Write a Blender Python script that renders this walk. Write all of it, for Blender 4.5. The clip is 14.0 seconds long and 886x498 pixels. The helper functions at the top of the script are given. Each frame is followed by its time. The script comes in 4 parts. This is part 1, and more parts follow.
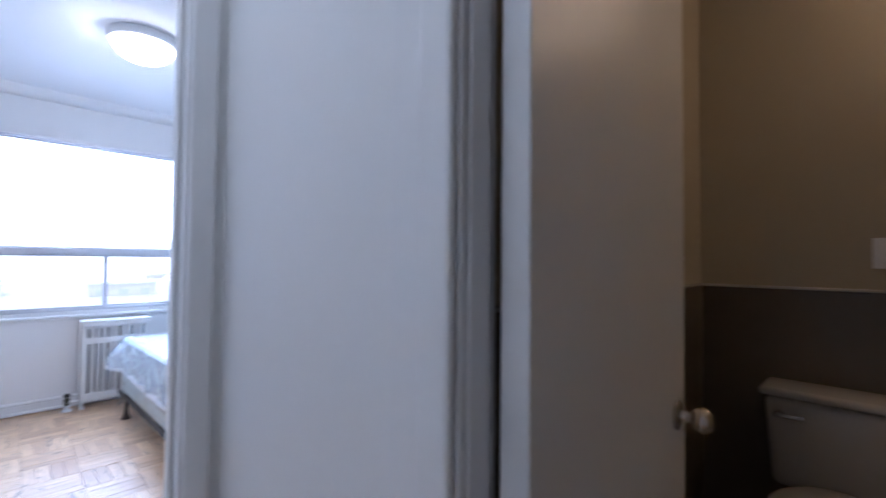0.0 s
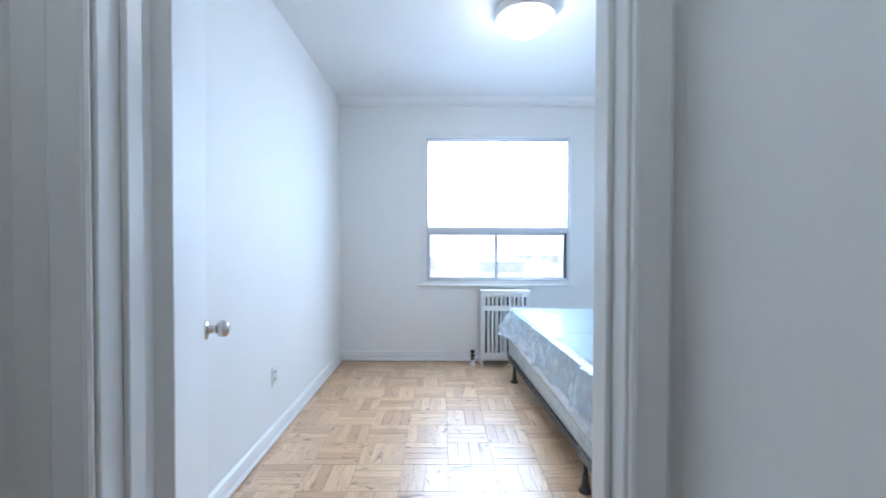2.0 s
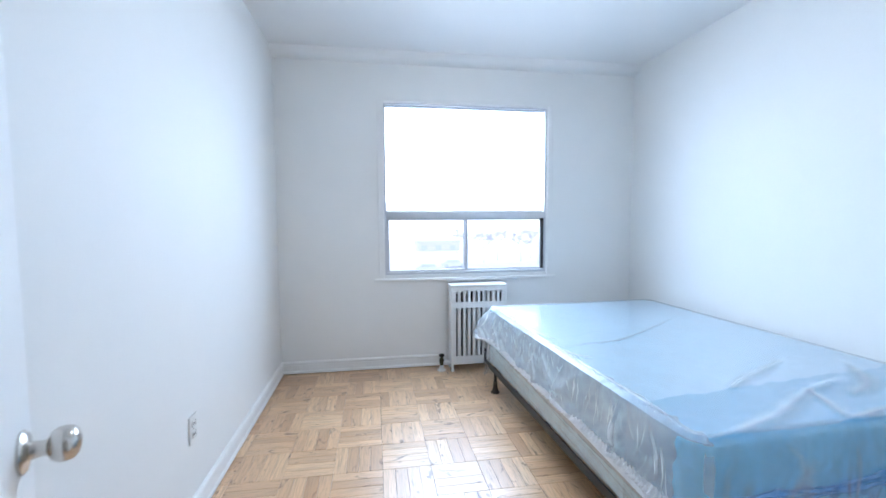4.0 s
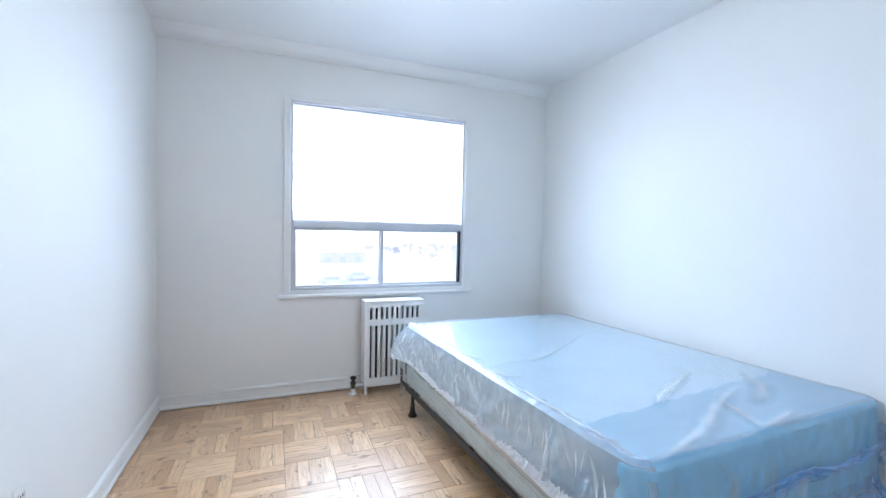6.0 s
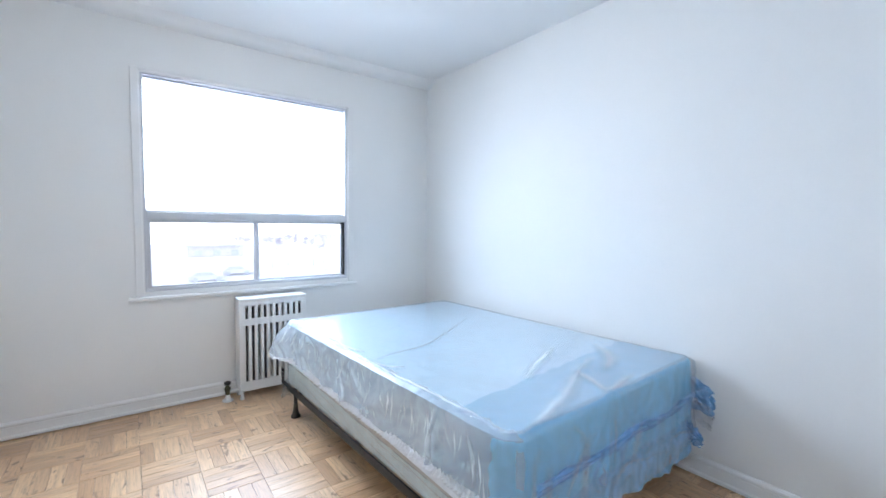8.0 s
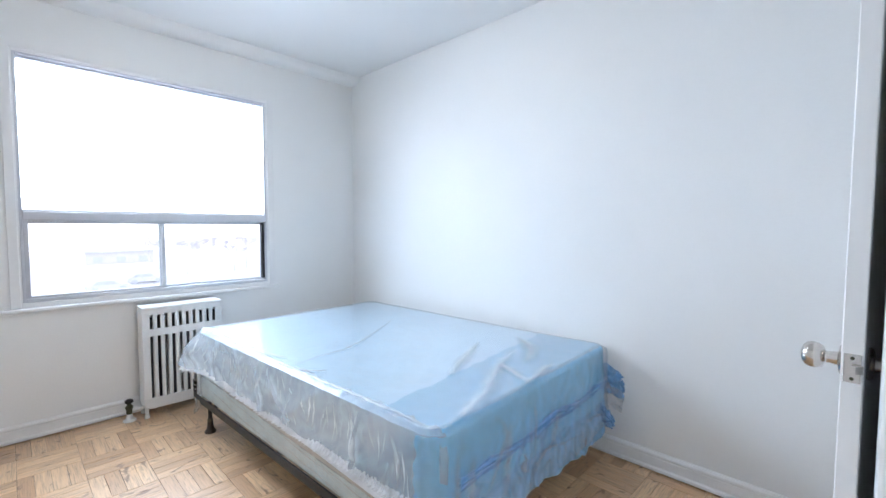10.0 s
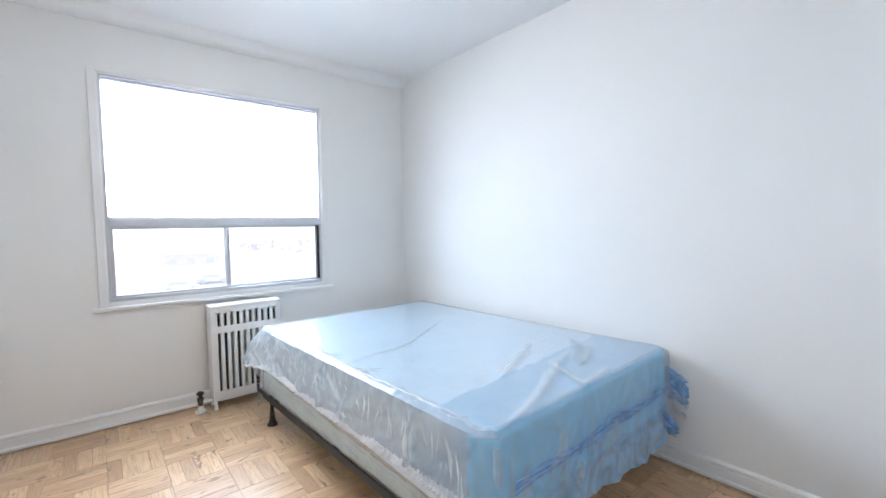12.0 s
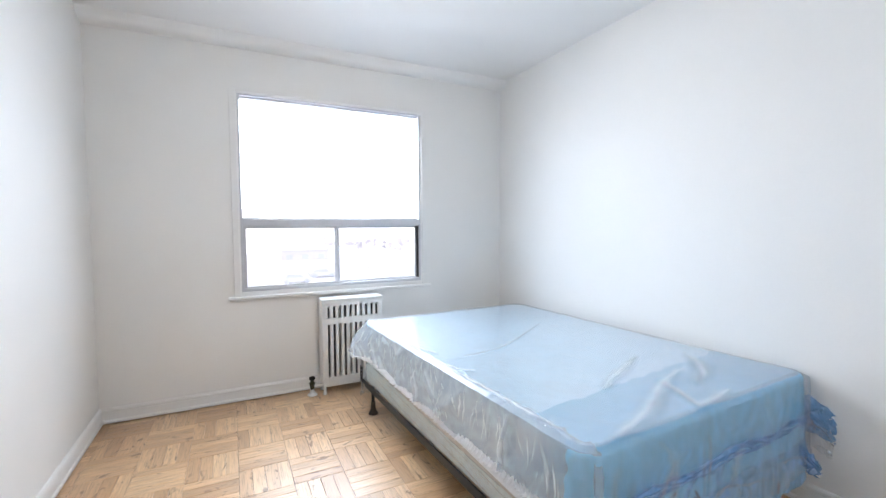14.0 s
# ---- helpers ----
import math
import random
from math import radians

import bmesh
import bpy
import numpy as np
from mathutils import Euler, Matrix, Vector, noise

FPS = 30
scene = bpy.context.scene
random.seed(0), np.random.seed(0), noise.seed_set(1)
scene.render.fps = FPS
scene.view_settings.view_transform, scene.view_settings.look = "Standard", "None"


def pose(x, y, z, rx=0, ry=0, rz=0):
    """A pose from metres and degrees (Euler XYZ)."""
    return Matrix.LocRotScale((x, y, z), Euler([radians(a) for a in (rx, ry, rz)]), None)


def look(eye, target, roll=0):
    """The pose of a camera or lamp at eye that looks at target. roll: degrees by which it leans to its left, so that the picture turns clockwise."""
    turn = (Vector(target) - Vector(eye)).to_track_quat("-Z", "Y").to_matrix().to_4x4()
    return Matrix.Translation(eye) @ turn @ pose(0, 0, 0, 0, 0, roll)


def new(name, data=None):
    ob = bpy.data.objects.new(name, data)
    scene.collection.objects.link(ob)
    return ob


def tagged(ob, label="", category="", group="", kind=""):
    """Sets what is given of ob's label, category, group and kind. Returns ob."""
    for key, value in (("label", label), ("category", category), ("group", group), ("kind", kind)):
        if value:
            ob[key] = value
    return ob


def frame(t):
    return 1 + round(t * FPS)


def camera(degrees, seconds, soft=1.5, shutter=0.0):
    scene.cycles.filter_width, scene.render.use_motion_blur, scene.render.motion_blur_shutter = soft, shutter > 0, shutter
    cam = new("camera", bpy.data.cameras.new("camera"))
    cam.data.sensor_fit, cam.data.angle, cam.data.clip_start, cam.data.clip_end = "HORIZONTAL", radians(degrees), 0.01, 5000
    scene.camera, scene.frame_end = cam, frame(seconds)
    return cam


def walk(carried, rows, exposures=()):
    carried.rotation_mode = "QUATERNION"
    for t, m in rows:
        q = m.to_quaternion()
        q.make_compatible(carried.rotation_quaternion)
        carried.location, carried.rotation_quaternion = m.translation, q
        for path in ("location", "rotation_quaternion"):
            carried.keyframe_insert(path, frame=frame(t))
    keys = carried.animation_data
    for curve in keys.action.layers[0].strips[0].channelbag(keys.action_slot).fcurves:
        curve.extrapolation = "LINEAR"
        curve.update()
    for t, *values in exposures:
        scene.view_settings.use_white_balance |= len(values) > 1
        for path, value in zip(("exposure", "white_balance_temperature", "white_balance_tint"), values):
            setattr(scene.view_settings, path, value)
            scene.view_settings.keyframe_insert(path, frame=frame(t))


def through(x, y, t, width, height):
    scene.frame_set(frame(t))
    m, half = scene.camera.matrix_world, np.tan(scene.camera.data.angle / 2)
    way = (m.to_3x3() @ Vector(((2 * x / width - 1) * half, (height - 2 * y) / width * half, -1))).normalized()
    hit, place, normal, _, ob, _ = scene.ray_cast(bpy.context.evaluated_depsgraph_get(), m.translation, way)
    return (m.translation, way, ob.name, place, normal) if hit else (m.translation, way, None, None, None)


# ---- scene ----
cam = camera(92.5, 14.0, shutter=0.4)
# seconds, x, y, z, yaw, pitch, roll
ROWS = [
    (0.0, 4.656, 0.967, 1.232, 44.80, 1.559, -0.547),
    (0.5, 4.561, 0.952, 1.233, 58.45, 0.542, -0.254),
    (1.0, 4.404, 0.962, 1.178, 71.27, 0.675, -0.055),
    (1.5, 4.276, 0.959, 1.181, 81.284, -0.067, 0.073),
    (2.0, 4.143, 0.975, 1.173, 89.687, -1.020, -0.162),
    (2.2, 4.106, 0.986, 1.174, 92.058, -1.306, -0.026),
    (4.3, 3.432, 0.745, 1.240, 77.751, -3.385, 0.655),
    (4.5, 3.398, 0.769, 1.204, 75.463, -2.931, 0.976),
    (5.0, 3.319, 0.708, 1.237, 69.300, -3.753, 0.658),
    (5.5, 3.299, 0.719, 1.230, 68.159, -2.252, -0.267),
    (6.0, 3.311, 0.720, 1.233, 68.262, -2.135, -1.110),
    (6.5, 3.312, 0.721, 1.246, 66.967, -2.543, -1.069),
    (7.0, 3.316, 0.735, 1.241, 62.313, -2.729, -1.140),
    (7.5, 3.326, 0.758, 1.251, 57.787, -3.173, -0.896),
    (8.0, 3.325, 0.756, 1.246, 53.430, -3.348, -0.649),
    (8.5, 3.336, 0.766, 1.244, 49.585, -3.600, -0.580),
    (8.7, 3.343, 0.776, 1.238, 48.004, -3.452, -0.552),
    (10.8, 3.341, 0.791, 1.230, 44.036, -3.085, -0.196),
    (11.0, 3.336, 0.777, 1.236, 45.290, -3.213, 0.088),
    (11.5, 3.339, 0.784, 1.239, 48.036, -3.304, 0.620),
    (12.0, 3.330, 0.788, 1.232, 50.682, -3.164, 0.820),
    (12.5, 3.317, 0.781, 1.231, 54.220, -2.955, 0.633),
    (13.0, 3.328, 0.792, 1.237, 58.685, -3.004, 1.017),
    (13.5, 3.329, 0.787, 1.234, 62.400, -2.805, 0.636),
    (14.0, 3.321, 0.778, 1.242, 63.469, -3.007, 0.364),
]
EXPOSURES = [
    (0.0, 0.1, 5000, 21), (0.5, 0.15, 5000, 17), (1.0, 0.17, 5030, 13), (2.2, 0.18, 5250, 9), (4.3, 0.14, 5400, 10.5), (6.5, 0.16, 5580, 11.5),
    (8.5, 0.18, 5760, 12), (11.0, 0.2, 6000, 13.5), (14.0, 0.21, 6350, 14.5),
]
walk(cam, [(t, pose(x, y, z, 90 + pitch, roll, yaw)) for t, x, y, z, yaw, pitch, roll in ROWS], EXPOSURES)

# ---- light ----
world = bpy.data.worlds.new("overcast_sky")
scene.world = world
world.use_nodes = True
wn = world.node_tree
sky = wn.nodes.new("ShaderNodeTexSky")
sky.sky_type, sky.sun_disc = "NISHITA", False
sky.sun_elevation, sky.sun_rotation = radians(49), radians(119)
sky.air_density, sky.dust_density, sky.ozone_density = 1.0, 2.0, 1.0
wn.links.new(sky.outputs[0], wn.nodes["Background"].inputs[0])
wn.nodes["Background"].inputs[1].default_value = 0.15

sun = new("sun", bpy.data.lights.new("sun", "SUN"))
sun.data.energy, sun.data.angle, sun.data.color = 1.5, radians(30), (1.0, 0.97, 0.93)
sun.matrix_world = look((9, -5, 12), (0, 0, 0))

# the sky's light in the window's opening
skylight = new("window_daylight", bpy.data.lights.new("window_daylight", "AREA"))
skylight.data.shape, skylight.data.size, skylight.data.size_y = "RECTANGLE", 1.60, 1.10
skylight.data.energy, skylight.data.color = 42.5, (0.75, 0.875, 1.0)
skylight.matrix_world = look((-0.46, 1.531, 1.86), (1.0, 1.531, 0.80))
skylight.data.spread = radians(152)

# ---- materials ----
def material(name, colour, rough=0.5, metal=0.0, vary=0.06, scale=6.0, bump=0.0, bump_scale=60.0, spec=0.5, wear=0.0):
    """A surface with blotches of tone, a finer grain and a fine relief."""
    m = bpy.data.materials.new(name)
    m.use_nodes = True
    t = m.node_tree
    b = t.nodes["Principled BSDF"]
    b.inputs["Roughness"].default_value, b.inputs["Metallic"].default_value = rough, metal
    b.inputs["Specular IOR Level"].default_value = spec
    co = t.nodes.new("ShaderNodeTexCoord")
    big = t.nodes.new("ShaderNodeTexNoise")
    big.inputs["Scale"].default_value, big.inputs["Detail"].default_value = scale, 4
    t.links.new(co.outputs["Object"], big.inputs["Vector"])
    fine = t.nodes.new("ShaderNodeTexNoise")
    fine.inputs["Scale"].default_value, fine.inputs["Detail"].default_value = bump_scale, 3
    t.links.new(co.outputs["Object"], fine.inputs["Vector"])
    both = t.nodes.new("ShaderNodeMath")
    both.operation = "MULTIPLY_ADD"
    both.inputs[1].default_value = 0.7
    t.links.new(big.outputs["Fac"], both.inputs[0])
    part_fine = t.nodes.new("ShaderNodeMath")
    part_fine.operation = "MULTIPLY"
    part_fine.inputs[1].default_value = 0.3
    t.links.new(fine.outputs["Fac"], part_fine.inputs[0])
    t.links.new(part_fine.outputs[0], both.inputs[2])
    ramp = t.nodes.new("ShaderNodeMapRange")
    ramp.inputs["From Min"].default_value, ramp.inputs["From Max"].default_value = 0.3, 0.7
    ramp.inputs["To Min"].default_value, ramp.inputs["To Max"].default_value = 1 - vary, 1 + vary
    t.links.new(both.outputs[0], ramp.inputs["Value"])
    mul = t.nodes.new("ShaderNodeVectorMath")
    mul.operation = "MULTIPLY"
    mul.inputs[0].default_value = colour
    t.links.new(ramp.outputs[0], mul.inputs[1])
    t.links.new(mul.outputs[0], b.inputs["Base Color"])
    rr = t.nodes.new("ShaderNodeMapRange")
    rr.inputs["To Min"].default_value, rr.inputs["To Max"].default_value = max(0.02, rough - 0.08 - wear), min(1, rough + 0.08 + wear)
    t.links.new(big.outputs["Fac"], rr.inputs["Value"])
    t.links.new(rr.outputs[0], b.inputs["Roughness"])
    if bump:
        bn = t.nodes.new("ShaderNodeBump")
        bn.inputs["Strength"].default_value, bn.inputs["Distance"].default_value = bump, 0.002
        t.links.new(fine.outputs["Fac"], bn.inputs["Height"])
        t.links.new(bn.outputs[0], b.inputs["Normal"])
    return m


WALL = material("white_wall_paint", (0.84, 0.84, 0.825), 0.62, vary=0.015, scale=2.5, bump=0.25, bump_scale=90)
CEIL = material("white_ceiling_paint", (0.84, 0.84, 0.83), 0.85, vary=0.012, scale=2, bump=0.35, bump_scale=140)
TRIM = material("white_gloss_trim_paint", (0.83, 0.83, 0.82), 0.32, vary=0.02, scale=5, bump=0.12, bump_scale=40)
DOOR = material("white_door_paint", (0.80, 0.80, 0.79), 0.38, vary=0.02, scale=3, bump=0.12, bump_scale=50)
RAD = material("white_radiator_enamel", (0.80, 0.80, 0.78), 0.35, vary=0.03, scale=9, bump=0.1, bump_scale=70)
ALU = material("window_aluminium", (0.62, 0.63, 0.66), 0.38, metal=0.5, vary=0.06, scale=12, bump=0.05, bump_scale=200)
STEEL = material("brushed_steel", (0.62, 0.59, 0.55), 0.22, metal=1.0, vary=0.05, scale=30, wear=0.03)
BLACK = material("black_steel", (0.014, 0.013, 0.013), 0.5, metal=0.0, vary=0.2, scale=25)
PLASTIC_BLACK = material("brown_black_plastic", (0.035, 0.022, 0.016), 0.38, vary=0.15, scale=25)
DARK = material("dark_radiator_core", (0.10, 0.10, 0.10), 0.7, vary=0.2, scale=14)
BRASS = material("old_brass", (0.10, 0.10, 0.065), 0.45, metal=0.8, vary=0.2, scale=40)
OUTLET = material("white_outlet_plastic", (0.82, 0.82, 0.80), 0.3, vary=0.01)
SLOT = material("dark_slot", (0.03, 0.03, 0.03), 0.6, vary=0.1)
TILE = material("brown_wall_tile", (0.115, 0.092, 0.06), 0.32, vary=0.06, scale=7, bump=0.1, bump_scale=30)
BATH_WALL = material("cream_bathroom_paint", (0.42, 0.365, 0.26), 0.55, vary=0.02, scale=3, bump=0.2, bump_scale=90)
# greyer than white ceramic: the toilet's shade is put into this colour
CERAMIC = material("shaded_white_ceramic", (0.50, 0.47, 0.43), 0.14, vary=0.01)
BATH_FLOOR = material("grey_floor_tile", (0.30, 0.28, 0.26), 0.35, vary=0.08, scale=6)
# outdoor things are near-white: the sky's glare is put into their colours
GROUND = material("glare_paled_concrete", (0.78, 0.78, 0.79), 0.9, vary=0.1, scale=0.4)
ROOF = material("glare_paled_gravel_roof", (0.72, 0.72, 0.75), 0.9, vary=0.08, scale=0.7)
FACADE = material("glare_paled_brick_facade", (0.76, 0.73, 0.72), 0.9, vary=0.08, scale=0.8)
FAR_PALED = material("glare_paled_far_glass", (0.66, 0.68, 0.74), 0.5, vary=0.1, scale=2)
GLARE_BARK = material("glare_paled_bark", (0.86, 0.83, 0.85), 0.9, vary=0.1, scale=5)
SUBFLOOR = material("dark_joint", (0.10, 0.055, 0.028), 0.8, vary=0.2, scale=20)


def glass_material():
    m = bpy.data.materials.new("window_glass")
    m.use_nodes = True
    t = m.node_tree
    b = t.nodes["Principled BSDF"]
    b.inputs["Roughness"].default_value, b.inputs["IOR"].default_value = 0.0, 1.45
    b.inputs["Transmission Weight"].default_value = 1.0
    b.inputs["Base Color"].default_value = (0.97, 0.98, 0.98, 1)
    return m


GLASS = glass_material()


def film_material(name, body, milky, rough=0.12, crinkle=0.5, gloss=0.6, base=0.05, spread=0.3, crease=0.03, white=0.5, fine=38, through=0.35, taper=False):
    """Thin plastic film: mostly see-through, milky with a painted highlight where it creases, glossy at a glance."""
    m = bpy.data.materials.new(name)
    m.use_nodes = True
    t = m.node_tree
    N, L = t.nodes.new, t.links.new
    t.nodes.remove(t.nodes["Principled BSDF"])
    co = N("ShaderNodeTexCoord")
    n = N("ShaderNodeTexNoise")
    n.inputs["Scale"].default_value, n.inputs["Detail"].default_value, n.inputs["Distortion"].default_value = 9, 5, 1.5
    L(co.outputs["Object"], n.inputs["Vector"])
    f = N("ShaderNodeTexNoise")
    f.inputs["Scale"].default_value, f.inputs["Detail"].default_value, f.inputs["Distortion"].default_value = fine, 3, 2.0
    L(co.outputs["Object"], f.inputs["Vector"])
    bump = N("ShaderNodeBump")
    bump.inputs["Strength"].default_value, bump.inputs["Distance"].default_value = crinkle, 0.004
    L(f.outputs["Fac"], bump.inputs["Height"])
    clear = N("ShaderNodeBsdfTransparent")
    clear.inputs[0].default_value = tuple(1 - (1 - c) * 0.25 for c in body) + (1,)
    d = N("ShaderNodeBsdfDiffuse")
    d.inputs[0].default_value = (*body, 1)
    tr = N("ShaderNodeBsdfTranslucent")
    tr.inputs[0].default_value = (*body, 1)
    L(bump.outputs[0], d.inputs["Normal"])
    dt = N("ShaderNodeMixShader")
    dt.inputs[0].default_value = through
    L(d.outputs[0], dt.inputs[1])
    L(tr.outputs[0], dt.inputs[2])
    r = N("ShaderNodeMapRange")
    r.inputs["From Min"].default_value, r.inputs["From Max"].default_value = 0.35, 0.7
    r.inputs["To Min"].default_value, r.inputs["To Max"].default_value = milky * (1 - spread), min(1, milky * (1 + spread))
    L(n.outputs["Fac"], r.inputs["Value"])
    # sharp folds turn white: milky creasing and its highlight, both put into colour
    geo = N("ShaderNodeNewGeometry")
    line = N("ShaderNodeMapRange")
    line.inputs["From Min"].default_value, line.inputs["From Max"].default_value = 0.503, 0.503 + crease
    line.inputs["To Min"].default_value, line.inputs["To Max"].default_value = 0.0, white
    L(geo.outputs["Pointiness"], line.inputs["Value"])
    broken = N("ShaderNodeMapRange")
    broken.inputs["From Min"].default_value, broken.inputs["From Max"].default_value = 0.15, 0.50
    L(n.outputs["Fac"], broken.inputs["Value"])
    lb = N("ShaderNodeMath")
    lb.operation = "MULTIPLY"
    L(line.outputs[0], lb.inputs[0])
    L(broken.outputs[0], lb.inputs[1])
    tot = N("ShaderNodeMath")
    tot.operation, tot.use_clamp = "ADD", True
    L(r.outputs[0], tot.inputs[0])
    L(lb.outputs[0], tot.inputs[1])
    tint = N("ShaderNodeMix")
    tint.data_type = "RGBA"
    tint.inputs[6].default_value, tint.inputs[7].default_value = (*body, 1), (0.93, 0.96, 0.98, 1)
    L(lb.outputs[0], tint.inputs[0])
    L(tint.outputs[2], d.inputs[0])
    L(tint.outputs[2], tr.inputs[0])
    mx = N("ShaderNodeMixShader")
    L(tot.outputs[0], mx.inputs[0])
    L(clear.outputs[0], mx.inputs[1])
    L(dt.outputs[0], mx.inputs[2])
    g = N("ShaderNodeBsdfGlossy")
    g.inputs["Roughness"].default_value = rough
    L(bump.outputs[0], g.inputs["Normal"])
    lw = N("ShaderNodeLayerWeight")
    lw.inputs[0].default_value = 0.5
    L(bump.outputs[0], lw.inputs["Normal"])
    pw = N("ShaderNodeMath")
    pw.operation = "POWER"
    pw.inputs[1].default_value = 3.5
    L(lw.outputs["Facing"], pw.inputs[0])
    fr = N("ShaderNodeMath")
    fr.operation = "MULTIPLY_ADD"
    fr.inputs[1].default_value, fr.inputs[2].default_value = gloss, base
    L(pw.outputs[0], fr.inputs[0])
    if taper:
        # milkiness and gloss fade towards a strip's edges and ends
        uv, xy = N("ShaderNodeUVMap"), N("ShaderNodeSeparateXYZ")
        L(uv.outputs[0], xy.inputs[0])
        fade = None
        for k, power in ((0, 2.0), (1, 0.9)):
            inv, hump, up = N("ShaderNodeMath"), N("ShaderNodeMath"), N("ShaderNodeMath")
            inv.operation, hump.operation, up.operation, up.use_clamp = "SUBTRACT", "MULTIPLY", "POWER", True
            inv.inputs[0].default_value = 4.0
            four = N("ShaderNodeMath")
            four.operation = "MULTIPLY"
            four.inputs[1].default_value = 4.0
            L(xy.outputs[k], four.inputs[0])
            L(four.outputs[0], inv.inputs[1])
            L(inv.outputs[0], hump.inputs[0])
            L(xy.outputs[k], hump.inputs[1])
            L(hump.outputs[0], up.inputs[0])
            up.inputs[1].default_value = power
            if fade is None:
                fade = up
            else:
                both = N("ShaderNodeMath")
                both.operation = "MULTIPLY"
                L(fade.outputs[0], both.inputs[0])
                L(up.outputs[0], both.inputs[1])
                fade = both
        for node, socket in ((tot, mx.inputs[0]), (fr, None)):
            q = N("ShaderNodeMath")
            q.operation = "MULTIPLY"
            L(node.outputs[0], q.inputs[0])
            L(fade.outputs[0], q.inputs[1])
            if socket:
                L(q.outputs[0], socket)
            else:
                fr = q
    top = N("ShaderNodeMixShader")
    L(fr.outputs[0], top.inputs[0])
    L(mx.outputs[0], top.inputs[1])
    L(g.outputs[0], top.inputs[2])
    L(top.outputs[0], t.nodes["Material Output"].inputs["Surface"])
    return m


FILM = film_material("clear_plastic_film", (0.86, 0.93, 1.0), 0.23, 0.25, 0.28, 0.8, 0.19, 0.15, 0.06, 0.20, 14)
FILM_SIDE = film_material("clear_plastic_side_film", (0.87, 0.94, 1.0), 0.36, 0.14, 0.08, 0.45, 0.06, 0.2, 0.03, 0.50, 14, 0.25)
BLUE_FILM = film_material("blue_plastic_film", (0.37, 0.76, 1.0), 0.86, 0.16, 0.2, 0.4, 0.08, 0.1, 0.06, 0.25, 20)
DEEP_FILM = film_material("bunched_blue_plastic", (0.27, 0.58, 0.97), 0.55, 0.22, 0.4, 0.3, 0.06, 0.2, 0.08, 0.2)
CLEAR = film_material("thin_clear_film", (0.88, 0.94, 1.0), 0.14, 0.16, 0.12, 0.3, 0.03, 0.5, 0.03, 0.60, 18)
LOW_BLUE = film_material("loose_blue_film", (0.37, 0.68, 1.0), 0.74, 0.16, 0.25, 0.35, 0.07, 0.25, 0.05, 0.25, 20)
# white film that carries the highlights of creases in its colour
CREASE_SHINE = film_material("crease_highlight_film", (0.96, 0.98, 0.99), 0.75, 0.12, 0.15, 0.3, 0.08, 0.3, 0.06, 0.0, 20, 0.15, True)
HEM_BROWN = material("pale_brown_strip", (0.50, 0.47, 0.44), 0.22, vary=0.08, scale=12, bump=0.1, bump_scale=50)
PLEAT = film_material("folded_plastic_film", (0.93, 0.96, 0.98), 0.24, 0.16, 0.12, 0.4, 0.03, 0.3, 0.10, 0.0, 14, 0.08, True)
LOOSE = film_material("loose_clear_film", (0.90, 0.94, 0.97), 0.20, 0.16, 0.12, 0.5, 0.05, 0.4, 0.10, 0.1, 14, 0.2)
RUFFLE = film_material("gathered_white_plastic", (0.95, 0.97, 0.99), 0.92, 0.20, 0.5, 0.3, 0.12, 0.1)
TICKING = material("pale_blue_mattress_fabric", (0.58, 0.77, 0.89), 0.6, vary=0.05, scale=5, bump=0.3, bump_scale=60)
PIPING = material("blue_mattress_piping", (0.56, 0.75, 0.86), 0.5, vary=0.05, scale=30)
BORDER = material("grey_mattress_border", (0.66, 0.77, 0.84), 0.45, vary=0.06, scale=8, bump=0.3, bump_scale=45)
SATIN = material("beige_satin_fabric", (0.59, 0.68, 0.67), 0.32, vary=0.14, scale=13, bump=0.2, bump_scale=40)


def lamp_glass_material(strength, light=(1.0, 0.93, 0.82)):
    m = bpy.data.materials.new("lit_opal_glass")
    m.use_nodes = True
    b = m.node_tree.nodes["Principled BSDF"]
    b.inputs["Base Color"].default_value = (0.9, 0.9, 0.88, 1)
    b.inputs["Roughness"].default_value = 0.25
    b.inputs["Emission Color"].default_value = (*light, 1)
    b.inputs["Emission Strength"].default_value = strength
    return m


OPAL = lamp_glass_material(30.0)
# glow of the added hall lamp, set by how bright the walls should be
HALL_FILL = lamp_glass_material(11.6, (0.98, 1.0, 0.94))


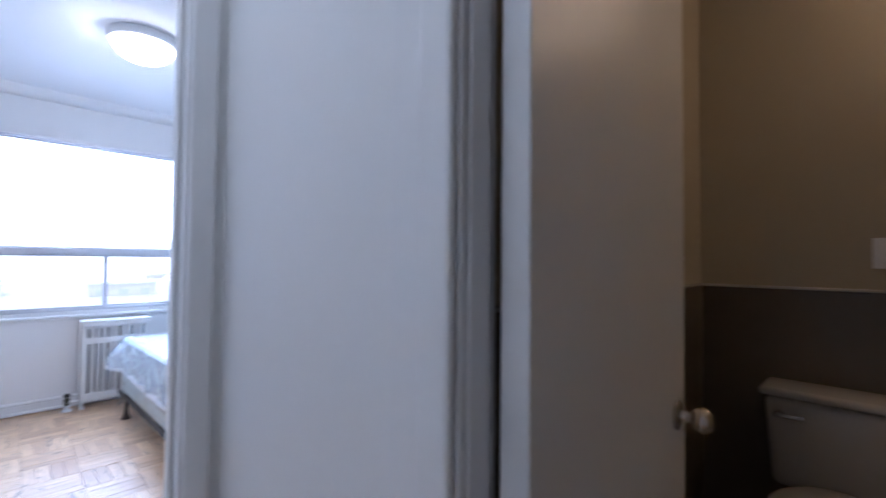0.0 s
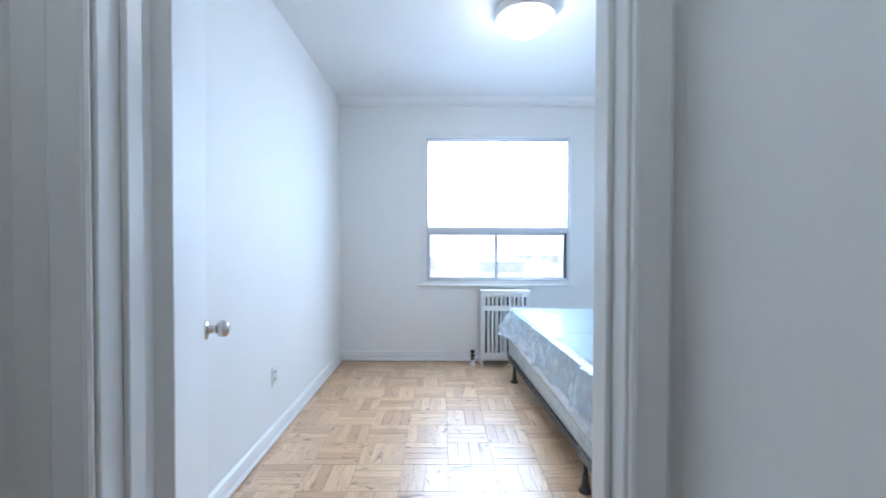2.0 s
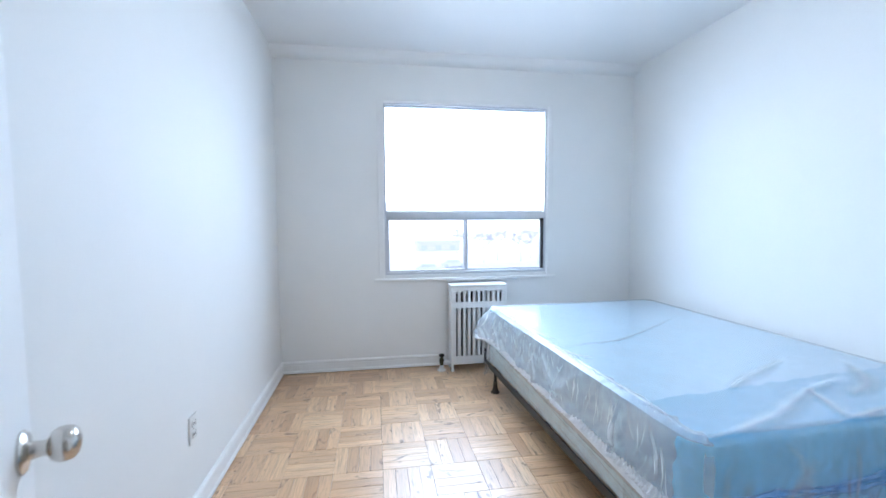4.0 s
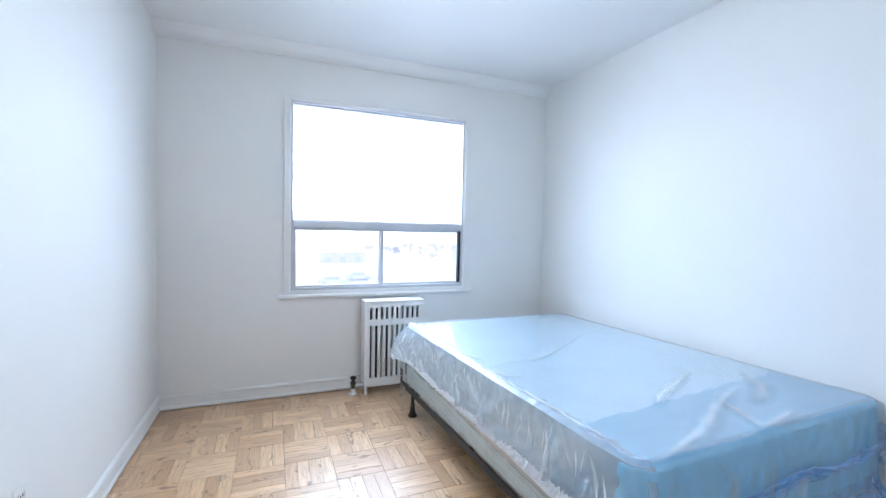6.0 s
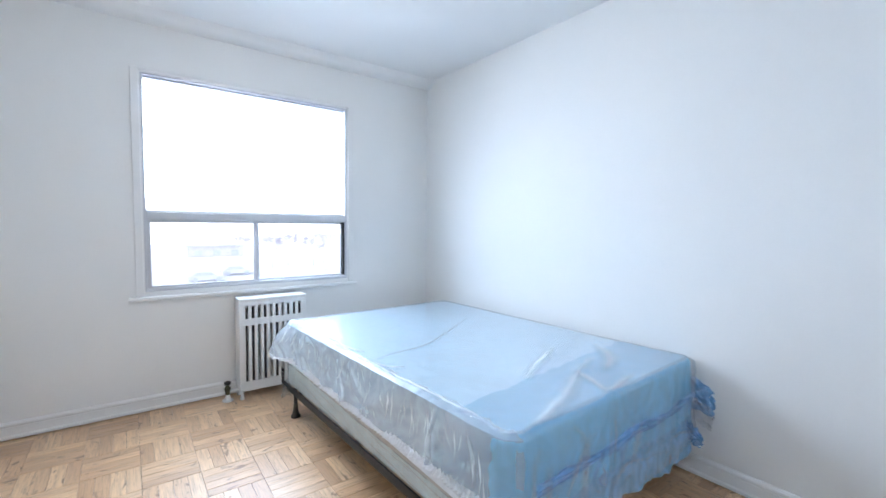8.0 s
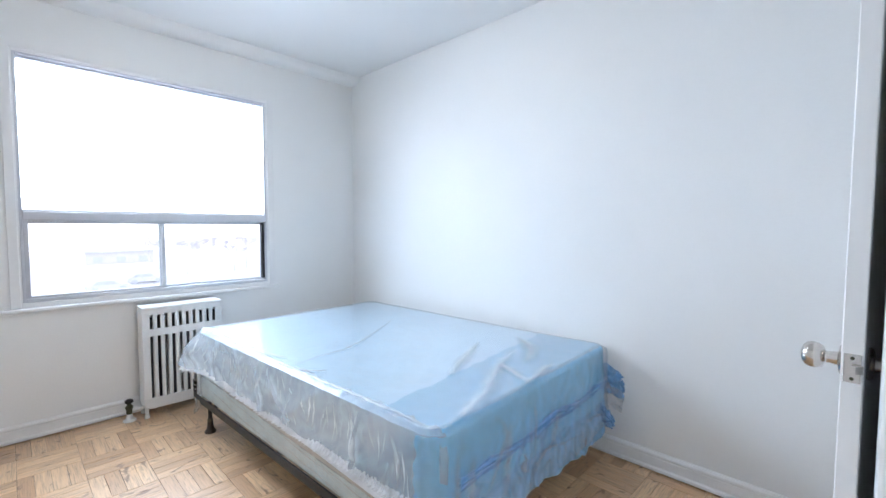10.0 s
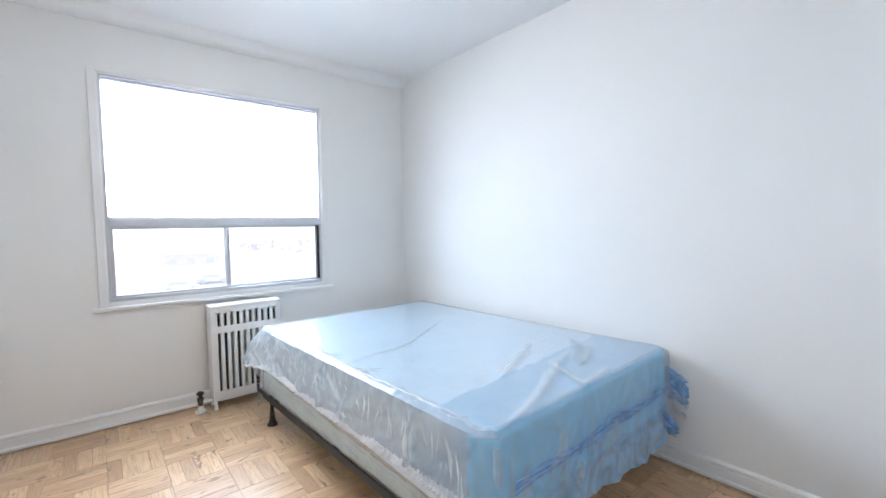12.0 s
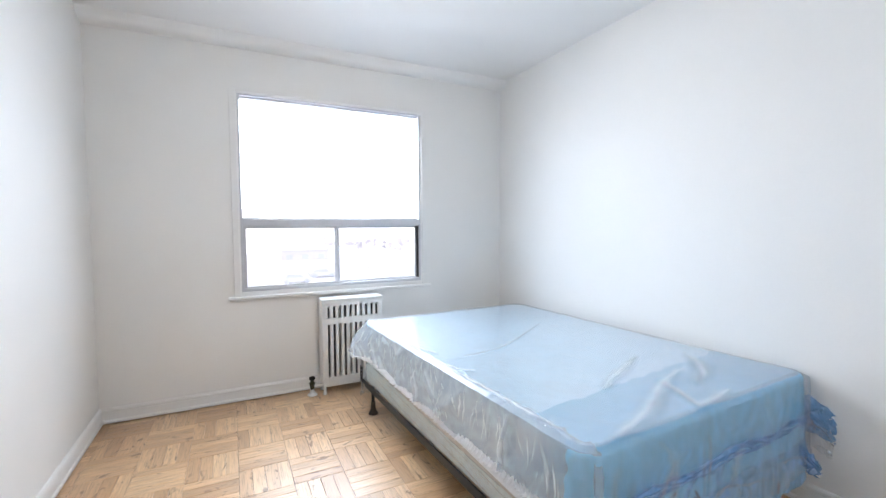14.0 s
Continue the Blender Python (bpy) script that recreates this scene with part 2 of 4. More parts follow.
def parquet_material():
    """Oak fingers: the grain runs along u, the tone changes from finger to finger."""
    m = bpy.data.materials.new("oak_parquet")
    m.use_nodes = True
    t = m.node_tree
    N = t.nodes.new
    L = t.links.new
    b = t.nodes["Principled BSDF"]
    uv = N("ShaderNodeUVMap")
    info, geo = N("ShaderNodeObjectInfo"), N("ShaderNodeNewGeometry")
    rnd = N("ShaderNodeMath")
    rnd.operation = "ADD"
    L(info.outputs["Random"], rnd.inputs[0])
    L(geo.outputs["Random Per Island"], rnd.inputs[1])
    fr = N("ShaderNodeMath")
    fr.operation = "FRACT"
    L(rnd.outputs[0], fr.inputs[0])
    off = N("ShaderNodeCombineXYZ")
    for k, s in ((0, 37.0), (1, 53.0), (2, 91.0)):
        mm = N("ShaderNodeMath")
        mm.operation = "MULTIPLY"
        mm.inputs[1].default_value = s
        L(fr.outputs[0], mm.inputs[0])
        L(mm.outputs[0], off.inputs[k])
    add = N("ShaderNodeVectorMath")
    L(uv.outputs[0], add.inputs[0])
    L(off.outputs[0], add.inputs[1])

    def grain(sx, sy, detail, dist):
        mp = N("ShaderNodeMapping")
        mp.inputs["Scale"].default_value = (sx, sy, 1)
        L(add.outputs[0], mp.inputs["Vector"])
        n = N("ShaderNodeTexNoise")
        n.inputs["Scale"].default_value, n.inputs["Detail"].default_value, n.inputs["Distortion"].default_value = 1.0, detail, dist
        L(mp.outputs[0], n.inputs["Vector"])
        return n

    fine, mid, knot = grain(9, 260, 4, 0.3), grain(5, 60, 3, 1.2), grain(11, 22, 2, 0.8)
    tone = N("ShaderNodeValToRGB")
    e = tone.color_ramp.elements
    e[0].color, e[1].color = (0.57, 0.330, 0.162, 1), (0.87, 0.605, 0.350, 1)
    e.new(0.5).color = (0.74, 0.478, 0.258, 1)
    L(fr.outputs[0], tone.inputs[0])

    def mix(fac, c1, c2):
        x = N("ShaderNodeMix")
        x.data_type = "RGBA"
        L(fac, x.inputs[0])
        L(c1, x.inputs[6])
        x.inputs[7].default_value = c2
        return x.outputs[2]

    def band(n, lo, hi, top):
        r = N("ShaderNodeMapRange")
        r.inputs["From Min"].default_value, r.inputs["From Max"].default_value = lo, hi
        r.inputs["To Max"].default_value = top
        L(n.outputs["Fac"], r.inputs["Value"])
        return r.outputs[0]

    c = mix(band(mid, 0.42, 0.75, 0.5), tone.outputs[0], (0.44, 0.28, 0.165, 1))
    c = mix(band(fine, 0.50, 0.68, 0.65), c, (0.33, 0.19, 0.10, 1))
    c = mix(band(knot, 0.62, 0.72, 0.8), c, (0.20, 0.09, 0.04, 1))
    L(c, b.inputs["Base Color"])
    b.inputs["Coat Weight"].default_value, b.inputs["Coat Roughness"].default_value = 0.85, 0.33
    rr = N("ShaderNodeMapRange")
    rr.inputs["To Min"].default_value, rr.inputs["To Max"].default_value = 0.26, 0.44
    L(mid.outputs["Fac"], rr.inputs["Value"])
    L(rr.outputs[0], b.inputs["Roughness"])
    bn = N("ShaderNodeBump")
    bn.inputs["Strength"].default_value, bn.inputs["Distance"].default_value = 0.25, 0.001
    L(fine.outputs["Fac"], bn.inputs["Height"])
    L(bn.outputs[0], b.inputs["Normal"])
    return m


PARQUET = parquet_material()

# ---- building blocks ----
def box_bm(x0, y0, z0, x1, y1, z1, bevel=0.0, seg=2, bm=None):
    """A box from corner to corner, its edges rounded; added to bm if one is given."""
    b = bmesh.new()
    bmesh.ops.create_cube(b, size=1.0)
    for v in b.verts:
        v.co = Vector(((x0 + x1) / 2 + v.co.x * (x1 - x0), (y0 + y1) / 2 + v.co.y * (y1 - y0), (z0 + z1) / 2 + v.co.z * (z1 - z0)))
    if bevel:
        bmesh.ops.bevel(b, geom=list(b.edges), offset=bevel, segments=seg, profile=0.5, affect="EDGES")
    if bm is None:
        return b
    return join(bm, b)


def join(bm, b):
    me = bpy.data.meshes.new("t")
    b.to_mesh(me)
    b.free()
    bm.from_mesh(me)
    bpy.data.meshes.remove(me)
    return bm


def lathe_bm(profile, seg=24, m=None):
    """A turned shape: (radius, height) pairs swept round z, then posed by m."""
    b = bmesh.new()
    rings = []
    for r, z in profile:
        rings.append([b.verts.new((r * math.cos(2 * math.pi * k / seg), r * math.sin(2 * math.pi * k / seg), z)) for k in range(seg)] if r > 1e-6 else [b.verts.new((0, 0, z))])
    for p, q in zip(rings, rings[1:]):
        for k in range(seg):
            k2 = (k + 1) % seg
            if len(p) == 1 and len(q) > 1:
                b.faces.new((p[0], q[k2], q[k]))
            elif len(q) == 1 and len(p) > 1:
                b.faces.new((p[k], p[k2], q[0]))
            elif len(p) > 1:
                b.faces.new((p[k], p[k2], q[k2], q[k]))
    bmesh.ops.recalc_face_normals(b, faces=b.faces)
    if m is not None:
        b.transform(m)
    return b


def extrude_bm(profile, length, m=None):
    """A closed (x, z) profile drawn out along y from 0 to length, then posed by m."""
    b = bmesh.new()
    a = [b.verts.new((x, 0, z)) for x, z in profile]
    c = [b.verts.new((x, length, z)) for x, z in profile]
    b.faces.new(a)
    b.faces.new(c[::-1])
    for k in range(len(a)):
        j = (k + 1) % len(a)
        b.faces.new((a[j], a[k], c[k], c[j]))
    bmesh.ops.recalc_face_normals(b, faces=b.faces)
    if m is not None:
        b.transform(m)
    return b


def part(name, bm, mat, parent=None, label="", smooth=False):
    """One mesh object from bm, under parent if there is one."""
    me = bpy.data.meshes.new(name)
    bm.to_mesh(me)
    bm.free()
    me.materials.append(mat)
    if smooth:
        me.polygons.foreach_set("use_smooth", [True] * len(me.polygons))
        me.set_sharp_from_angle(angle=radians(40))
    ob = new(name, me)
    if parent is not None:
        ob.parent = parent
    if label:
        tagged(ob, label)
    return ob


def sheet(b, grid):
    """Faces over a grid of vertices, with u across and v along it."""
    uv = b.loops.layers.uv.new("UVMap")
    n, w = len(grid) - 1, len(grid[0]) - 1
    for i in range(n):
        for k in range(w):
            f = b.faces.new((grid[i][k], grid[i][k + 1], grid[i + 1][k + 1], grid[i + 1][k]))
            for loop, (di, dk) in zip(f.loops, ((0, 0), (0, 1), (1, 1), (1, 0))):
                loop[uv].uv = ((k + dk) / w, (i + di) / n)
    return b


def thing(name, x, y, z, label, category, group="", kind="", rz=0.0):
    e = new(name)
    e.matrix_world = pose(x, y, z, 0, 0, rz)
    e.empty_display_size = 0.1
    return tagged(e, label, category, group, kind)


def structure(name, bm, mat, label, category, smooth=False):
    return tagged(part(name, bm, mat, None, "", smooth), label, category, kind="structure")


# ---- the rooms: x runs from the window wall into the flat, y along the window wall, z up ----
W, D, H = 3.028, 3.40, 2.55           # bedroom: width along y, depth along x, ceiling
WY0, WY1, WZ0, WZ1 = 0.800, 2.262, 0.755, 2.222   # hole in the window wall
DY0, DY1, DH = 0.460, 1.272, 2.06     # rough opening of the bedroom door
T1 = 0.13                             # thickness of the wall with the doors
CY0, CY1 = 1.90, 2.53                 # closet opening
HY0, HY1 = 0.36, 1.33                 # hall between its two walls
HT = 0.06                             # thickness of the wall with the bathroom door
BX0, BX1 = 4.302, 5.042               # bathroom door opening
BW = 4.102                            # the bathroom's wall beside the door

wall = box_bm(-0.11, -0.15, 0, 0, WY0, H)
box_bm(-0.11, WY1, 0, 0, W + 0.15, H, bm=wall)
box_bm(-0.11, WY0, 0, 0, WY1, WZ0, bm=wall)
box_bm(-0.11, WY0, WZ1, 0, WY1, H, bm=wall)
structure("wall_west", wall, WALL, "white painted plaster wall around the bedroom window", "wall")
structure("wall_south", box_bm(0, -0.15, 0, D, 0, H), WALL, "plain white painted bedroom wall behind the open door", "wall")
structure("wall_north", box_bm(0, W, 0, D + 0.70, W + 0.15, H), WALL, "plain white painted bedroom wall beside the bed", "wall")
wall = box_bm(D, -0.15, 0, D + T1, DY0, H)
box_bm(D, DY0, DH, D + T1, DY1, H, bm=wall)
box_bm(D, DY1, 0, D + T1, CY0, H, bm=wall)
box_bm(D, CY0, DH, D + T1, CY1, H, bm=wall)
box_bm(D, CY1, 0, D + T1, W, H, bm=wall)
structure("wall_east", wall, WALL, "white painted partition with the bedroom and closet doorways", "wall")
structure("floor_slab", box_bm(-0.11, -0.3, -0.2, 8.0, 4.3, -0.012), SUBFLOOR, "dark joints between the parquet fingers", "floor")
structure("ceiling", box_bm(-0.11, -0.3, H, 8.0, 4.3, H + 0.2), CEIL, "white painted plaster ceiling", "ceiling")

# closet behind the partition
closet = box_bm(D + T1, 1.432, 0, D + 0.60, 1.55, H)
box_bm(D + 0.60, 1.432, 0, D + 0.68, W, H, bm=closet)
structure("wall_closet", closet, WALL, "white painted closet walls", "wall")

# hall
structure("wall_hall_south", box_bm(D + T1, HY0 - 0.12, 0, 8.0, HY0, H), WALL, "white painted hall wall", "wall")
hall = box_bm(D + T1, HY1, 0, BX0, HY1 + HT, H)
box_bm(BX0, HY1, DH, BX1, HY1 + HT, H, bm=hall)
box_bm(BX1, HY1, 0, 8.0, HY1 + HT, H, bm=hall)
structure("wall_hall_north", hall, WALL, "white painted hall wall with the bathroom doorway", "wall")
structure("wall_hall_end", box_bm(7.9, HY0, 0, 8.0, HY1, H), WALL, "plain white wall closing the hall", "wall")

# bathroom
BN = 3.27
structure("wall_bath_west", box_bm(BW - 0.012, HY1 + HT, 0, BW, BN, H), BATH_WALL, "cream painted bathroom wall", "wall")
structure("wall_bath_north", box_bm(BW - 0.012, BN, 0, 6.0, BN + 0.12, H), BATH_WALL, "cream painted bathroom wall behind the toilet", "wall")
structure("wall_bath_east", box_bm(5.9, HY1 + HT, 0, 6.0, BN, H), BATH_WALL, "cream painted bathroom wall", "wall")
structure("floor_bath", box_bm(BW, HY1 + HT, -0.010, 5.9, BN, 0.002), BATH_FLOOR, "grey tiled bathroom floor", "floor")

# moulded drop where the ceiling meets the window wall
cove = [(0.0, 2.484), (0.030, 2.486), (0.062, 2.494), (0.086, 2.506), (0.098, 2.520), (0.104, 2.536), (0.118, H + 0.01), (0.0, H + 0.01)]
structure("trim_ceiling_cove", extrude_bm(cove, W), CEIL, "shallow plaster cove along the window wall", "moulding", True)


def baseboard_profile(h=0.095, d=0.014):
    return [(0, 0), (d + 0.006, 0), (d + 0.006, 0.014), (d, 0.022), (d, h - 0.030), (d - 0.002, h - 0.026), (d + 0.002, h - 0.020), (d + 0.001, h - 0.010), (d - 0.006, h - 0.002), (0, h)]


for length, m in ((W, pose(0, 0, 0.008)), (D, pose(D, 0, 0.008, 0, 0, 90)), (D, pose(0, W, 0.008, 0, 0, -90)),
                  (W - CY1 - 0.07, pose(D, W, 0.008, 0, 0, 180)), (CY0 - DY1 - 0.14, pose(D, CY0 - 0.07, 0.008, 0, 0, 180)), (DY0 - 0.07, pose(D, DY0 - 0.07, 0.008, 0, 0, 180))):
    structure("baseboard", extrude_bm(baseboard_profile(), length, m), TRIM, "white painted wooden baseboard with a moulded top", "baseboard")
for x0, x1, y, turn in ((D + T1 + 0.02, 4.198, HY1, -90), (BX1 + 0.07, 7.9, HY1, -90), (D + T1 + 0.02, 7.9, HY0, 90)):
    bm = extrude_bm(baseboard_profile(), x1 - x0, pose(x0 if turn < 0 else x1, y, 0.008, 0, 0, turn))
    structure("baseboard", bm, TRIM, "white painted wooden baseboard in the hall", "baseboard", False)


# ---- outdoors, seen through the window ----
structure("ground", box_bm(-900, -900, -7.4, 900, 900, -7.2), GROUND, "pale concrete yard and road below the window", "ground")
glow = bpy.data.materials.new("overcast_haze")
glow.use_nodes = True
gb = glow.node_tree.nodes["Principled BSDF"]
gb.inputs["Base Color"].default_value = (0.8, 0.8, 0.8, 1)
gb.inputs["Emission Color"].default_value, gb.inputs["Emission Strength"].default_value = (1.0, 0.98, 0.99, 1), 1.5
structure("backdrop", box_bm(-181, -400, -7.2, -180, 400, 170), glow, "white overcast sky and haze", "sky")
def plank_mesh(length, width, depth=0.012):
    """One parquet finger, its top edges eased, with u along the grain."""
    b = bmesh.new()
    hl, hw, e = length / 2 - 0.0006, width / 2 - 0.0006, 0.0009
    lo = [b.verts.new((x, y, -depth)) for x, y in ((-hl, -hw), (hl, -hw), (hl, hw), (-hl, hw))]
    mi = [b.verts.new((x, y, -e)) for x, y in ((-hl, -hw), (hl, -hw), (hl, hw), (-hl, hw))]
    up = [b.verts.new((x, y, 0)) for x, y in ((-hl + e, -hw + e), (hl - e, -hw + e), (hl - e, hw - e), (-hl + e, hw - e))]
    b.faces.new(up)
    for p, q in ((lo, mi), (mi, up)):
        for k in range(4):
            j = (k + 1) % 4
            b.faces.new((p[k], p[j], q[j], q[k]))
    layer = b.loops.layers.uv.new("UVMap")
    for f in b.faces:
        for lp in f.loops:
            lp[layer].uv = (lp.vert.co.x, lp.vert.co.y)
    return b


# ---- window ----
def window():
    w = thing("window_1", 0, 0, 0, "aluminium window with a fixed pane over two sliding panes", "window", kind="structure")
    y0, y1, z0, z1 = 0.838, 2.225, 0.785, 2.183
    # white wooden lining of the hole
    for n, b in (("lining", (-0.105, WY0, WZ0, 0.0, y0, WZ1)), ("lining", (-0.105, y1, WZ0, 0.0, WY1, WZ1)), ("lining", (-0.105, y0, z1, 0.0, y1, WZ1)), ("lining", (-0.105, y0, WZ0, 0.0, y1, z0))):
        part(n, box_bm(*b), TRIM, w)
    # casing boards on the wall
    for b in ((0, 0.786, 0.757, 0.012, 0.830, 2.207), (0, 2.233, 0.757, 0.012, 2.276, 2.207), (0, 0.830, 2.190, 0.012, 2.233, 2.207)):
        part("casing", box_bm(*b, bevel=0.003), TRIM, w)
    part("window_sill", box_bm(-0.02, 0.748, 0.733, 0.030, 2.306, 0.756, bevel=0.006), TRIM, w)
    # aluminium frame
    x0, x1 = -0.085, -0.008
    part("window_frame", box_bm(x0, y0, z0, x1, y0 + 0.014, z1, bevel=0.002), ALU, w)
    part("window_frame", box_bm(x0, y1 - 0.014, z0, x1, y1, z1, bevel=0.002), ALU, w)
    head = box_bm(x0, y0 + 0.014, z1 - 0.012, x1, y1 - 0.014, z1, bevel=0.002)
    box_bm(x0, y0 + 0.014, z1 - 0.024, -0.040, y1 - 0.014, z1 - 0.012, bevel=0.002, bm=head)
    part("window_frame", head, ALU, w)
    part("window_frame", box_bm(x0, y0 + 0.014, z0, x1, y1 - 0.014, z0 + 0.022, bevel=0.002), ALU, w)
    tr = box_bm(x0, y0 + 0.014, 1.256, x1 + 0.006, y1 - 0.014, 1.304, bevel=0.003)
    box_bm(x0, y0 + 0.014, 1.304, -0.045, y1 - 0.014, 1.316, bevel=0.002, bm=tr)
    part("transom", tr, ALU, w)

    def sash(ya, yb, xa, bar):
        b = box_bm(xa, ya, z0 + 0.022, xa + 0.020, ya + bar, 1.256, bevel=0.002)
        box_bm(xa, yb - bar, z0 + 0.022, xa + 0.020, yb, 1.256, bevel=0.002, bm=b)
        box_bm(xa, ya + bar, z0 + 0.022, xa + 0.020, yb - bar, z0 + 0.036, bevel=0.002, bm=b)
        box_bm(xa, ya + bar, 1.236, xa + 0.020, yb - bar, 1.256, bevel=0.002, bm=b)
        s = part("sash", b, ALU, w)
        p = part("pane", box_bm(xa + 0.008, ya + bar - 0.004, z0 + 0.030, xa + 0.012, yb - bar + 0.004, 1.242), GLASS, s)
        p.visible_shadow = False

    sash(y0 + 0.014, 1.536, -0.040, 0.021)
    sash(1.506, y1 - 0.014, -0.072, 0.021)
    # dark strip that paints the shade in the gap beside the recessed sash
    part("gap_shade_strip", box_bm(-0.050, y1 - 0.034, z0 + 0.03, -0.022, y1 - 0.0145, 1.250), SLOT, w)
    p = part("pane", box_bm(-0.062, y0 + 0.012, 1.312, -0.058, y1 - 0.012, z1 - 0.010), GLASS, w)
    p.visible_shadow = False


window()


# ---- radiator under the window ----
def radiator():
    x0, x1, y0, y1, top = 0.032, 0.168, 1.356, 1.820, 0.712
    r = thing("radiator", 0.10, 1.588, 0, "white enamelled radiator with rows of vertical slots", "radiator")

    def p(name, b, mat=RAD, label=""):
        b.transform(Matrix.Translation((-0.10, -1.588, 0)))
        return part(name, b, mat, r, label)

    p("top_panel", box_bm(x0, y0 - 0.002, top - 0.020, x1 + 0.004, y1 + 0.002, top, bevel=0.006, seg=3))
    for ya, yb in ((y0, y0 + 0.012), (y1 - 0.012, y1)):
        p("side_panel", box_bm(x0, ya, 0.075, x1 - 0.012, yb, top - 0.020, bevel=0.002))
    xf = x1 - 0.012
    p("rail", box_bm(xf, y0, 0.662, x1, y1, top - 0.020, bevel=0.002))
    p("rail", box_bm(xf, y0, 0.522, x1, y1, 0.570, bevel=0.002))
    p("rail", box_bm(xf, y0, 0.070, x1, y1, 0.125, bevel=0.003))
    n, pitch, slot = 10, 0.0405, 0.0175
    first = (y0 + y1) / 2 - (n - 1) / 2 * pitch
    edges = [y0] + [first + k * pitch - slot / 2 for k in range(n)] + [y1]
    lefts = [y0] + [first + k * pitch + slot / 2 for k in range(n)]
    for za, zb in ((0.570, 0.662), (0.125, 0.522)):
        for ya, yb in zip(lefts, edges[1:]):
            p("slat", box_bm(xf, ya, za, x1, yb, zb, bevel=0.0025, seg=1))
    # dark columns fill the unseen inside behind the slots
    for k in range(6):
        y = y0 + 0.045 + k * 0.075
        p("core_column", box_bm(x0 + 0.02, y - 0.018, 0.09, xf - 0.03, y + 0.018, 0.64, bevel=0.014, seg=3), DARK)
    for y in (y0 + 0.014, y1 - 0.014):
        for x in (x0 + 0.015, x1 - 0.014):
            p("foot", lathe_bm([(0, 0), (0.014, 0), (0.015, 0.012), (0.010, 0.03), (0.012, 0.078), (0, 0.078)], 14, Matrix.Translation((x, y, 0))), RAD)
    p("apron", box_bm(xf + 0.001, y0 + 0.026, 0.056, x1 - 0.001, y1 - 0.026, 0.072, bevel=0.004))


radiator()


def radiator_valve():
    x, y = 0.118, 1.284
    v = thing("radiator_valve", x, y, 0, "small aged brass radiator valve on a white floor flange", "valve")
    part("floor_flange", lathe_bm([(0, 0), (0.036, 0), (0.036, 0.006), (0.022, 0.014), (0.016, 0.032), (0.014, 0.044), (0, 0.044)], 20), RAD, v, "white painted flange", True)
    part("valve_body", lathe_bm([(0, 0.044), (0.013, 0.044), (0.017, 0.052), (0.017, 0.076), (0.021, 0.080), (0.021, 0.094), (0.014, 0.098), (0.010, 0.112), (0, 0.112)], 8), BRASS, v, "dark tarnished brass body", False)
    part("handle", lathe_bm([(0, 0.114), (0.018, 0.114), (0.023, 0.120), (0.022, 0.132), (0.012, 0.138), (0, 0.138)], 10), BLACK, v, "black valve handle")
    part("pipe", lathe_bm([(0, 0), (0.011, 0), (0.011, 0.07), (0, 0.07)], 14, pose(0, 0, 0.064, -90, 0, 0)), RAD, v, "white painted pipe", True)
    part("union_nut", lathe_bm([(0, 0), (0.017, 0), (0.017, 0.018), (0, 0.018)], 6, pose(0, 0.026, 0.064, -90, 0, 0)), RAD, v)


radiator_valve()


def outlet(x, z):
    o = thing("wall_outlet", x, 0, z, "white duplex power outlet on the bedroom wall", "outlet")
    part("cover_plate", box_bm(-0.036, 0, -0.058, 0.036, 0.006, 0.058, bevel=0.003), OUTLET, o)
    for dz in (-0.022, 0.022):
        s = part("socket", box_bm(-0.016, 0.006, dz - 0.014, 0.016, 0.0085, dz + 0.014, bevel=0.004), OUTLET, o)
        for dx in (-0.006, 0.006):
            part("slot", box_bm(dx - 0.0012, 0.0086, dz - 0.005, dx + 0.0012, 0.0095, dz + 0.006), SLOT, s)
    part("screw", lathe_bm([(0, 0), (0.003, 0), (0.002, 0.0015), (0, 0.0018)], 10, pose(0, 0.006, 0, -90)), STEEL, o)


outlet(1.665, 0.383)


# ---- flush ceiling lamp ----
def ceiling_lamp(x, y, label, glass):
    c = thing("ceiling_lamp", x, y, H, label, "ceiling lamp")
    part("base_pan", lathe_bm([(0, 0), (0.174, 0), (0.177, -0.006), (0.176, -0.040), (0.170, -0.050), (0.154, -0.052)], 48), DOOR, c, "white metal pan", True)
    bowl = [(0.156, -0.046)] + [(0.156 * math.cos(a), -0.046 - 0.104 * math.sin(a)) for a in [radians(k * 7.5) for k in range(1, 12)]] + [(0, -0.150)]
    part("glass_bowl", lathe_bm(bowl, 48), glass, c, "lit white opal glass bowl", True)
    part("finial", lathe_bm([(0, -0.148), (0.010, -0.150), (0.008, -0.158), (0.004, -0.164), (0, -0.166)], 16), STEEL, c, "", True)
    return c


ceiling_lamp(1.60, 1.474, "round white flush ceiling lamp, lit, in the bedroom", OPAL)
# unseen lamp, added to brighten the hall's walls
ceiling_lamp(4.06, 0.60, "added lamp above the hall, out of view, brightening its walls", HALL_FILL)


# ---- doors ----
def door_knob(parent, x, y, z, out):
    """A round knob on a door's face; out: +1 or -1 along the door's y."""
    prof = [(0, 0), (0.032, 0), (0.033, 0.003), (0.028, 0.008), (0.014, 0.011), (0.0115, 0.024), (0.013, 0.030), (0.021, 0.034), (0.0265, 0.043), (0.0275, 0.052), (0.025, 0.061), (0.018, 0.067), (0.008, 0.070), (0, 0.0705)]
    m = pose(x, y, z, -90 * out, 0, 0)
    k = part("knob", lathe_bm(prof[4:], 28, m), STEEL, parent, "brushed steel door knob", True)
